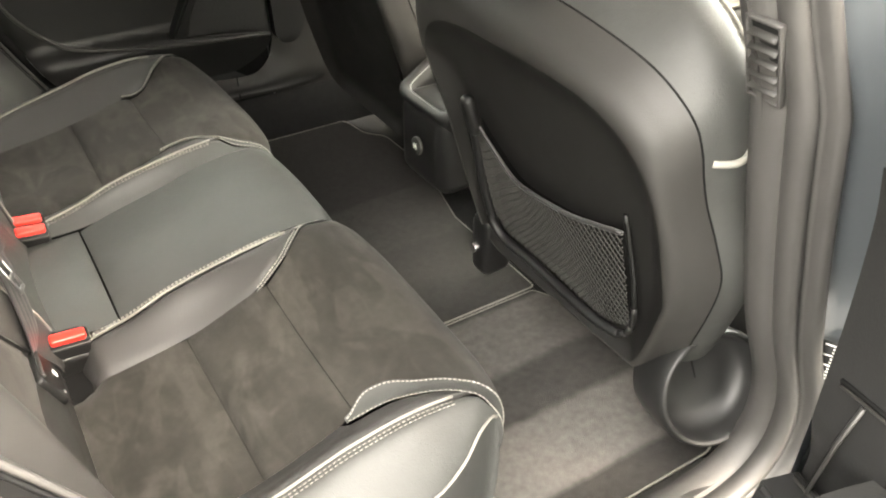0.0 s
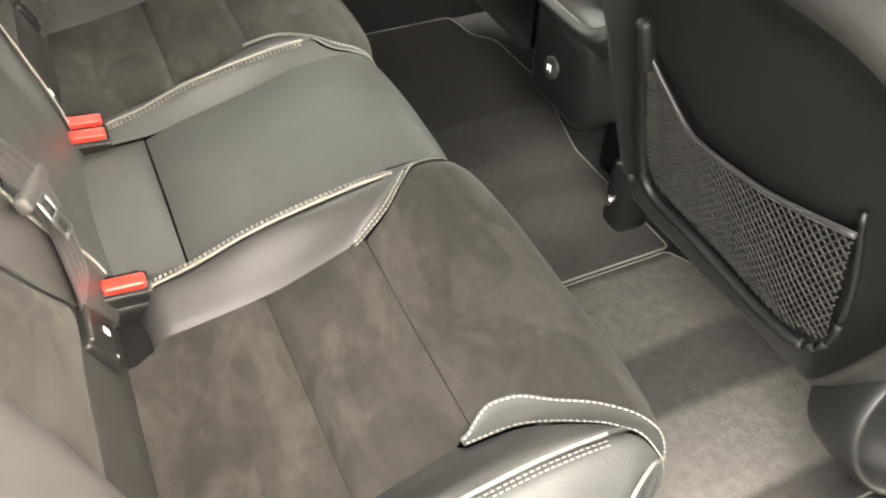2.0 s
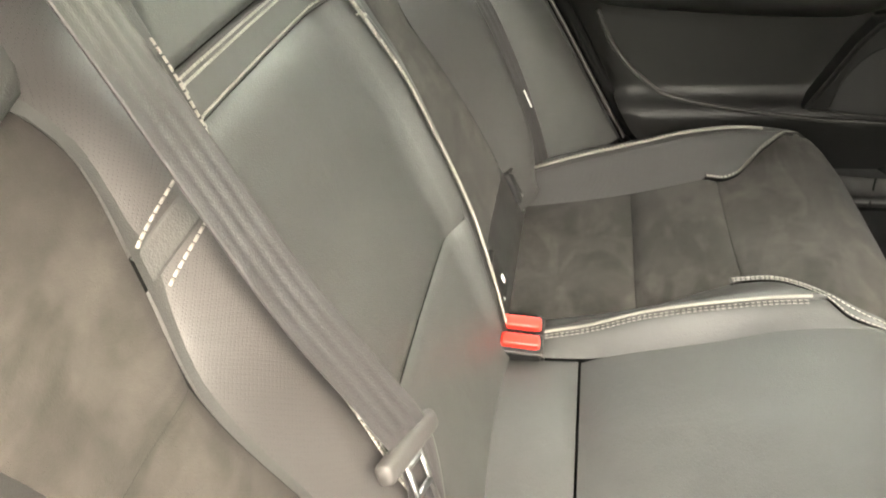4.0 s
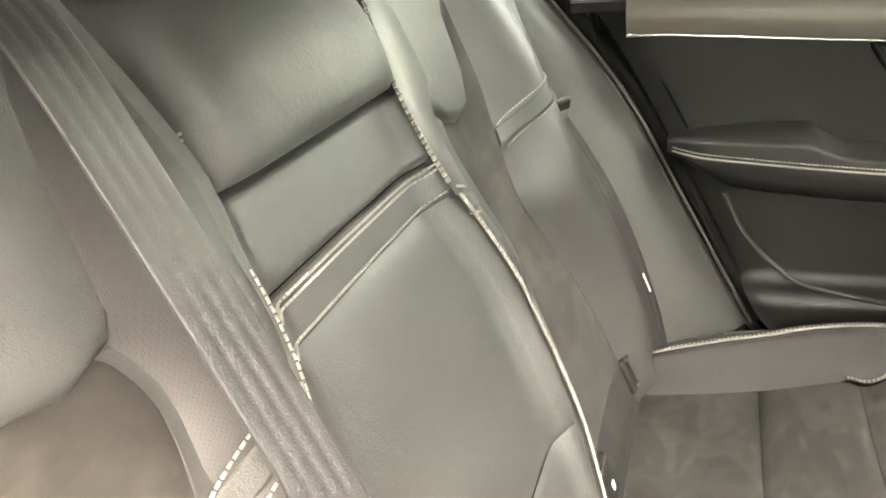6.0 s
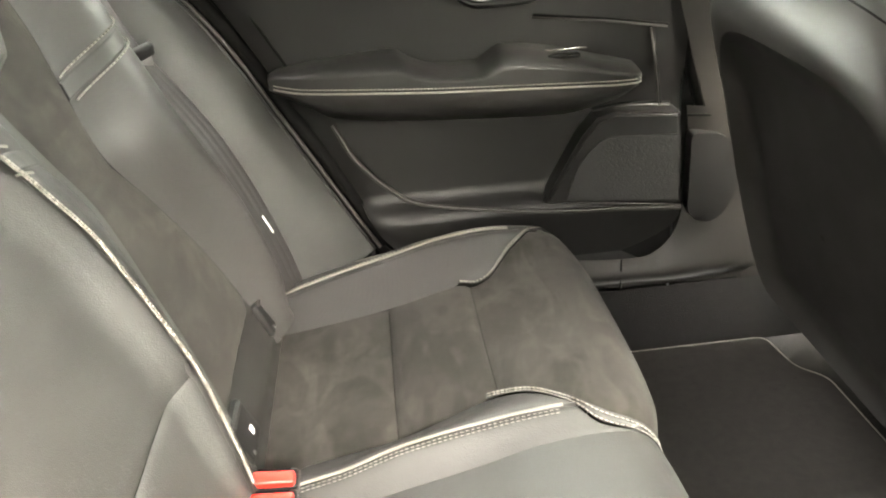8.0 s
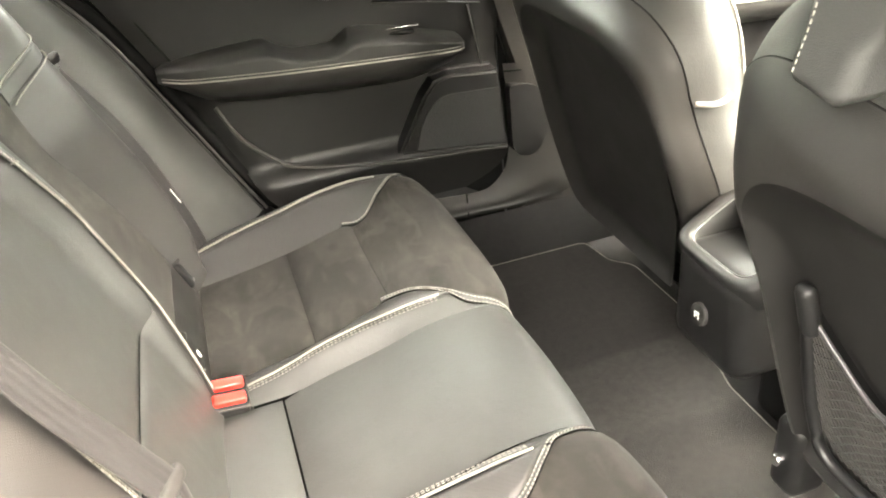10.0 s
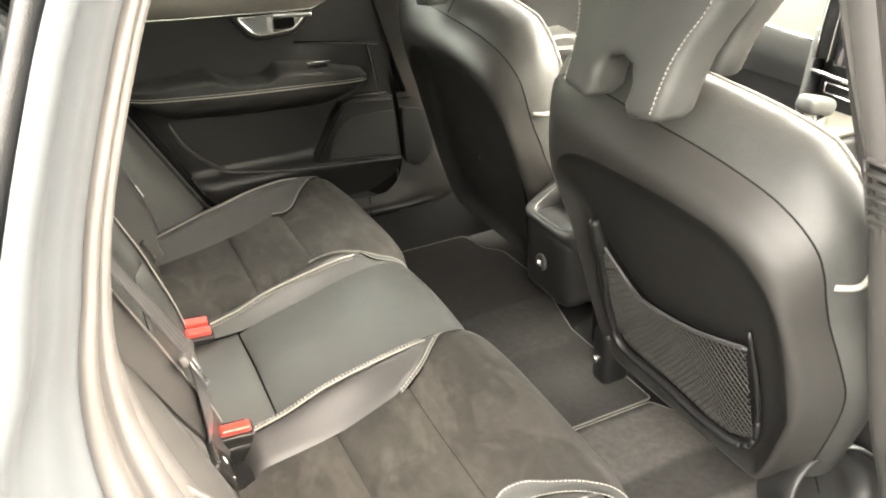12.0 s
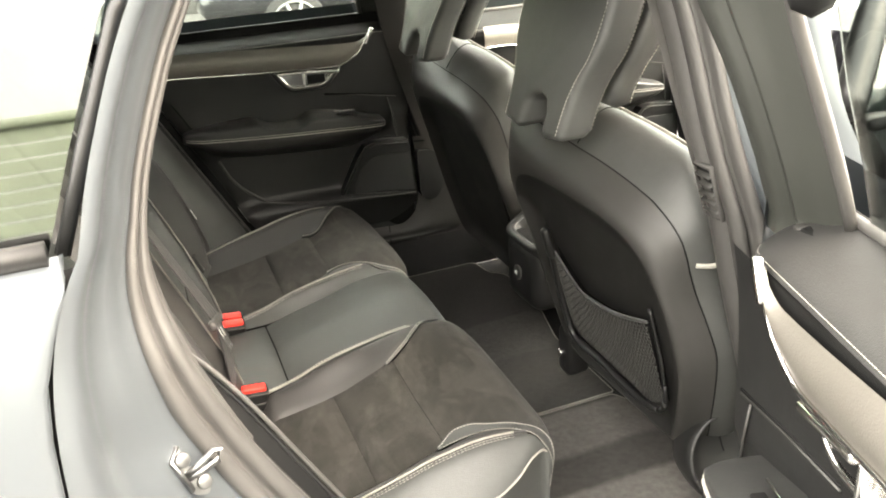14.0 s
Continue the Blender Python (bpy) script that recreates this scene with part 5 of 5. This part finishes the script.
for side in (-1, 1):
    def flank(k, f, side=side):
        z, y = SKIN[k]
        edge = 0.016 if f < 0 else (0.004 if f == 0 else 0.0)
        return (quarter_x(z) - max(f, 0.0) * 1.5, side * (y - 0.10 * max(f, 0.0) ** 2 - edge), z)
    part("quarter_panel", surface(flank, range(len(SKIN)), [-1, 0, 0.003, 0.01, 0.03, 0.1, 0.25, 0.5, 0.75, 1.0]), PAINT, body, "blue-grey metallic rear quarter panel")
    part("shut_gap", surface(lambda z, v: (quarter_x(z) + 0.008 - 0.02 * v, side * (hermite(z, [0.35, 0.7, 0.95, 1.16], [0.84, 0.88, 0.872, 0.838]) - 0.006), z), span(0.36, 1.17, 30), [0, 1]), DARK, body)
    bm = bmesh.new()
    q = [(-0.172, 1.172), (-0.135, 1.26), (-0.085, 1.37), (-0.04, 1.43), (-0.9, 1.44), (-1.35, 1.25), (-1.45, 1.17)]
    bm.faces.new([bm.verts.new((x - 0.02, side * (0.822 - tumble(z) * 0.7), z)) for x, z in q])
    qg = part("quarter_glass", bm, PRIVACY, body, "dark reflecting quarter window", smooth=False)
    qg.modifiers.new("thick", "SOLIDIFY").thickness = 0.005
    part("quarter_glass_trim", tube([(x - 0.008, side * (0.826 - tumble(z) * 0.7), z) for x, z in q[:4]], 0.007, 6), PLASTIC, body)
    part("quarter_glass_seal", tube([(x, side * 0.818, 1.182) for x in span(-0.19, -1.5, 8)], 0.012, 6), PLASTIC, body)
    part("inner_quarter_trim", surface(lambda x, v: (x, side * (0.72 + 0.06 * v), 0.5 + 0.66 * v), span(-0.25, -1.5, 10), span(0, 1, 4)), PLASTIC, body)
    # same trim both sides; the far one is coloured darker as shade
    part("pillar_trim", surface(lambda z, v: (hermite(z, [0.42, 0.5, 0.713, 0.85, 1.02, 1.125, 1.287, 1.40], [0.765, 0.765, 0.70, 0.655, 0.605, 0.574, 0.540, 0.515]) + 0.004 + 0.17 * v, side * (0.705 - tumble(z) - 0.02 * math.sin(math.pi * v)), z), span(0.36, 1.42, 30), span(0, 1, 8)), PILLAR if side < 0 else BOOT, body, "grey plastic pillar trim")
    inner = curve_points([(0.22, 0, 0.535), (0.40, 0, 0.528), (0.56, 0, 0.514), (0.615, 0, 0.524), (0.650, 0, 0.575), (0.660, 0, 0.68), (0.650, 0, 0.785)], 40)
    outer = curve_points([(0.20, 0, 0.46), (0.40, 0, 0.458), (0.58, 0, 0.456), (0.72, 0, 0.452), (0.86, 0, 0.47), (0.86, 0, 0.62), (0.80, 0, 0.785)], 40)

    def boot(k, v):
        p = inner[k].lerp(outer[k], v)
        return (p.x, side * (0.712 - 0.030 * math.sin(math.pi * min(1, 0.12 + v)) - 0.010 * v), p.z)
    if side > 0:
        part("sill_and_pillar_boot", surface(boot, range(40), span(0, 1, 14)), BOOT, body, "grey plastic sill trim curving up the pillar")
        recess = rounded([(0.655, 0.600, 0.02), (0.700, 0.572, 0.04), (0.742, 0.640, 0.04), (0.716, 0.742, 0.035), (0.652, 0.745, 0.012)], 6)
        part("pillar_recess", wall_slab(bmesh.new(), recess, 0.700, 0.674), PLASTIC, body, "dark recessed panel in the pillar trim", smooth=False)
        part("pillar_seam", tube([(0.648, 0.690, 0.772), (0.70, 0.684, 0.769), (0.80, 0.690, 0.764)], 0.002, 6), DARK, body)
        part("boot_joint", ball_box((0.0025, 0.004, 0.06), 0.001, 1, m=Matrix.Translation((0.548, 0.684, 0.494))), DARK, body)
        part("kick_carpet", surface(lambda x, v: (x, side * (0.655 + 0.03 * v), 0.345 + 0.115 * v), span(0.10, 1.0, 16), span(0, 1, 5)), CARPET, body, "dark carpeted kick panel")
        # added dark sheet: shade of the gap round the far door
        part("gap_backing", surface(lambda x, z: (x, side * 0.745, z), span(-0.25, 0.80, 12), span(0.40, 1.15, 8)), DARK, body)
    if side < 0:
        part("sill_trim", surface(lambda x, v: (x, side * (0.648 + 0.075 * v), 0.355 + 0.068 * math.sin(v * 1.57)), span(0.15, 0.76, 20), span(0, 1, 8)), PILLAR, body)


def roof_sheet(z, mid):
    return surface(lambda x, v: (x, v * mid, z - 0.05 * v * v - 0.03 * max(0, x - 0.3) ** 2), span(-1.6, 1.0, 27), span(-1, 1, 21))


part("roof", roof_sheet(1.50, 0.66), PAINT, body)
part("headliner", roof_sheet(1.455, 0.64), HEADLINER, body, "charcoal roof lining")
bm = surface(lambda f, v: (1.0 + 0.85 * f, v * (0.62 + 0.08 * f), 1.47 - 0.40 * f - 0.03 * v * v), span(0, 1, 8), span(-1, 1, 10))
ws = part("windscreen", bm, GLASS, body)
ws.modifiers.new("thick", "SOLIDIFY").thickness = 0.005
ws.visible_shadow = False
bm = surface(lambda f, v: (-1.6 - 0.25 * f, v * (0.58 + 0.06 * f), 1.45 - 0.38 * f), span(0, 1, 6), span(-1, 1, 8))
tg = part("tailgate_glass", bm, PRIVACY, body)
tg.modifiers.new("thick", "SOLIDIFY").thickness = 0.005
part("tailgate", surface(lambda f, v: (-1.86 - 0.06 * f, v * 0.7, 1.07 - 0.7 * f), span(0, 1, 6), span(-1, 1, 8)), PAINT, body)
part("bulkhead", surface(lambda f, v: (1.95, v * 0.8, 0.2 + 0.75 * f), span(0, 1, 4), span(-1, 1, 6)), DARK, body)
part("load_cover", surface(lambda f, v: (-0.30 - 1.35 * f, v * 0.66, 1.105 - 0.01 * f), span(0, 1, 8), span(-1, 1, 8)), PLASTIC, body, "black load cover")
dash = thing("dashboard", "black dashboard behind the front seats", "dashboard")
part("fascia", surface(lambda v, t: (1.62 + 0.25 * math.cos(t) * -1 + 0.2, v * 0.70, 0.76 + 0.20 * math.sin(t)), span(-1, 1, 20), span(0, math.pi, 16)), PLASTIC, dash)
part("knee_panel", surface(lambda v, f: (1.575 + 0.1 * f, v * 0.70, 0.76 - 0.38 * f), span(-1, 1, 10), span(0, 1, 4)), PLASTIC, dash)
# pale inlay with a bright lower edge, and the upright centre stack
part("inlay", surface(lambda y, v: (1.50 + 0.03 * v, y, 0.905 + 0.10 * (y - 0.15) * 0.5 + 0.085 * v), span(0.145, 0.66, 16), span(0, 1, 6)), INLAY, dash, "pale brushed metal inlay")
part("inlay_edge", tube([(1.496, y, 0.903 + 0.05 * (y - 0.15)) for y in span(0.145, 0.66, 16)], 0.005, 8), CHROME, dash, "bright chrome strip")
stack = part("centre_stack", ball_box((0.16, 0.30, 0.50), 0.02, 3, m=Matrix.Translation((1.575, -0.005, 0.74)) @ Matrix.Rotation(0.12, 4, "Y")), PLASTIC, dash, "upright black centre stack")
part("stack_trim", ball_box((0.05, 0.016, 0.20), 0.006, 3, m=Matrix.Translation((1.492, 0.146, 0.835)) @ Matrix.Rotation(0.12, 4, "Y")), METAL, stack, "satin metal side trim")
part("stack_rail", tube([(1.478, y, 0.846 - 0.010 * math.cos(y * 9)) for y in span(-0.13, 0.14, 12)], 0.006, 8), CHROME, stack, "bright chrome rail")
part("screen", ball_box((0.012, 0.18, 0.22), 0.004, 2, m=Matrix.Translation((1.487, -0.01, 0.975)) @ Matrix.Rotation(0.12, 4, "Y")), SCREEN, stack, "glossy dark touch screen")
for y0 in (0.115, -0.135):
    vt = part("vent", ball_box((0.03, 0.040, 0.17), 0.006, 3, m=Matrix.Translation((1.500, y0, 0.955)) @ Matrix.Rotation(0.12, 4, "Y")), DARK, stack, "tall air vent")
    for dy in (-0.019, 0.019):
        part("vent_rim", ball_box((0.012, 0.005, 0.17), 0.002, 2, m=Matrix.Translation((1.484, y0 + dy, 0.955)) @ Matrix.Rotation(0.12, 4, "Y")), CHROME, vt)
for a, b in (((0.095, 0.824), (0.0, 0.820)), ((0.095, 0.800), (0.0, 0.796)), ((0.095, 0.824), (0.095, 0.800))):
    part("slot_rim", tube([(1.476, a[0], a[1]), (1.476, b[0], b[1])], 0.0022, 6), CHROME, stack)
def on_surface(point, normal):
    """A frame whose x axis leaves a surface along its normal."""
    return Matrix.Translation(point) @ Vector(normal).normalized().to_track_quat("X", "Z").to_matrix().to_4x4()


vent = thing("pillar_air_vent", "grey air vent with slats in the door pillar", "air vent")
m = on_surface((0.606, -0.704, 1.052), (-0.95, 0.05, -0.3)) @ Matrix.Scale(0.78, 4)
for dy, dz, w, h in ((-0.024, 0, 0.005, 0.11), (0.024, 0, 0.005, 0.11), (0, 0.0525, 0.053, 0.005), (0, -0.0525, 0.053, 0.005)):
    part("frame", ball_box((0.010, w, h), 0.002, 2, m=m @ Matrix.Translation((0.003, dy, dz))), PILLAR, vent)
part("duct", ball_box((0.004, 0.044, 0.10), 0.001, 1, m=m @ Matrix.Translation((0.0015, 0, 0))), DARK, vent)
for k in range(5):
    part("slat", ball_box((0.012, 0.042, 0.004), 0.0015, 1, m=m @ Matrix.Translation((0.006, 0, -0.036 + 0.018 * k)) @ Matrix.Rotation(0.5, 4, "Y")), SHELL, vent)
sticker = thing("jamb_sticker", "dark information sticker on the painted door jamb", "sticker")
m = on_surface((0.7605, -0.7905, 0.668), (-0.87, -0.43, -0.26))
part("foil", ball_box((0.0008, 0.052, 0.080), 0.0003, 1, m=m), STICKER, sticker)
rng = random.Random(5)
for k in range(11):
    w = rng.uniform(0.012, 0.040)
    part("printed_bar", ball_box((0.0006, w, 0.0028), 0.0002, 1, m=m @ Matrix.Translation((0.0007, -0.022 + w / 2 + (0.01 if k % 3 else 0), 0.034 - 0.0066 * k))), WHITE, sticker)
check = thing("door_check_strap", "black door check strap with a bright bolt", "door check")
m = on_surface((0.742, -0.796, 0.768), (-0.87, -0.43, -0.26))
part("bolt_head", disc(m @ Vector((0.004, 0.004, 0.006)), m.to_3x3() @ Vector((1, 0, 0)), 0.011, 0.012, 0.004, 16), METAL, check, "bright steel bolt head")
part("washer", tube([m @ Vector((0.004, 0.022 + 0.007 * math.cos(a), 0.003 + 0.007 * math.sin(a))) for a in (2 * math.pi * k / 16 for k in range(16))], 0.0025, 6, closed=True), METAL, check)
part("arm", tube([m @ Vector(p) for p in ((0.004, 0.0, -0.006), (0.012, 0.008, -0.016), (0.022, 0.020, -0.026), (0.034, 0.036, -0.034))], 0.006, 8, flat=0.6), DARK, check)
scuff = thing("scuff_plate", "pale metal scuff plate on the door sill", "sill plate")
part("plate", ball_box((0.30, 0.036, 0.004), 0.0015, 2, m=Matrix.Translation((0.42, -0.708, 0.4245))), INLAY, scuff)
for k in range(4):
    part("rib", ball_box((0.27, 0.003, 0.002), 0.0008, 1, m=Matrix.Translation((0.42, -0.699 - 0.006 * k, 0.4275))), CHROME, scuff)
striker = thing("door_striker", "bright steel door striker bolted to the jamb", "striker")
m = Matrix(((0.4536, -0.6845, 0.5708, -0.1164), (-0.8336, -0.5524, 0.0, -0.797), (0.3153, -0.4758, -0.8211, 0.906), (0, 0, 0, 1)))
bm = bmesh.new()
outline = rounded([(-0.013, -0.033, 0.004), (0.007, -0.029, 0.006), (0.018, 0.017, 0.005), (0.009, 0.031, 0.005), (-0.005, 0.023, 0.006), (-0.001, -0.006, 0.006)], 5)
low, high = [bm.verts.new(m @ Vector((-0.006, y, z))) for y, z in outline], [bm.verts.new(m @ Vector((0.003, y, z))) for y, z in outline]
bm.faces.new(high)
for k in range(len(outline)):
    bm.faces.new((low[k - 1], low[k], high[k], high[k - 1]))
bmesh.ops.recalc_face_normals(bm, faces=bm.faces)
part("plate", bm, METAL, striker, smooth=False)
part("rolled_edge", tube([m @ Vector((0.004, y, z)) for y, z in ((-0.012, -0.032), (0.005, -0.028), (0.015, 0.012))], 0.0026, 6), METAL, striker)
part("loop", tube([m @ Vector(p) for p in ((0.002, 0.006, -0.004), (0.010, -0.005, -0.003), (0.020, -0.026, -0.002), (0.021, -0.030, 0.003), (0.018, -0.021, 0.010), (0.010, -0.004, 0.004), (0.002, 0.009, 0.000))], 0.0036, 8), METAL, striker, "bright steel catch loop")
for y, z in ((-0.003, -0.019), (0.002, 0.016)):
    part("bolt", disc(m @ Vector((0.003, y, z)), m.to_3x3() @ Vector((1, 0, 0)), 0.0085, 0.006, 0.002, 12), METAL, striker)

# ---- outside ----
shed = thing("green_shed", "green clapboard shed with a pale wall above", "shed")
for i in range(8):
    z0 = 1.16 + i * 0.1
    part("board", wall_slab(bmesh.new(), [(-9, z0), (7, z0), (7, z0 + 0.084), (-9, z0 + 0.084)], -6.0, -6.03), SIDING, shed, smooth=False)
part("plinth", ball_box((16, 0.2, 1.16), 0.01, 1, m=Matrix.Translation((-1, -6.12, 0.58))), ASPHALT, shed)
part("house_wall", ball_box((24, 0.3, 5.0), 0.02, 1, m=Matrix.Translation((-2, -8.0, 2.5))), WALLWHITE, shed, "pale rendered wall")
part("coping", ball_box((16.1, 0.3, 0.06), 0.01, 1, m=Matrix.Translation((-1, -6.1, 1.99))), SIDING, shed)


def parked_car(x0, y0):
    c = thing("parked_car", "dark parked car with silver spoked wheels", "car")
    prof = [(-2.2, 0.35), (-2.25, 0.8), (-2.0, 1.0), (-1.4, 1.1), (-0.8, 1.45), (0.6, 1.48), (1.4, 1.05), (2.2, 0.9), (2.3, 0.5), (2.2, 0.3)]
    bm = bmesh.new()
    wall_slab(bm, [(x0 + x, z) for x, z in prof], y0, y0 + 1.8)
    bmesh.ops.recalc_face_normals(bm, faces=bm.faces)
    bmesh.ops.bevel(bm, geom=list(bm.edges), offset=0.12, segments=3, affect="EDGES")
    part("body", bm, CARPAINT, c)
    for wx in (-1.4, 1.4):
        w = part("wheel", disc((x0 + wx, y0 + 0.12, 0.34), (0, -1, 0), 0.34, 0.14, 0.04, 40), TYRE, c)
        bm = bmesh.new()
        for k in range(10):
            a = 2 * math.pi * k / 10
            tube([(x0 + wx + 0.05 * math.cos(a), y0 - 0.03, 0.34 + 0.05 * math.sin(a)), (x0 + wx + 0.235 * math.cos(a), y0 - 0.03, 0.34 + 0.235 * math.sin(a))], 0.02, 6, bm)
        tube([(x0 + wx + 0.24 * math.cos(2 * math.pi * k / 40), y0 - 0.025, 0.34 + 0.24 * math.sin(2 * math.pi * k / 40)) for k in range(40)], 0.014, 6, bm, True)
        part("rim", bm, METAL, w, "silver spoked rim")
    return c


parked_car(2.9, 6.6)

# unseen wall, added to hold low sky light off the far windows
sky_block = thing("sky_block_wall", "unseen grey-green wall added to block sky light on the far side", "building")
part("wall", ball_box((46, 0.4, 5.2), 0.02, 1, m=Matrix.Translation((2, 12.2, 2.6))), SKYBLOCK, sky_block)
part("wall_base", ball_box((46, 0.5, 0.5), 0.02, 1, m=Matrix.Translation((2, 12.1, 0.25))), ASPHALT, sky_block)
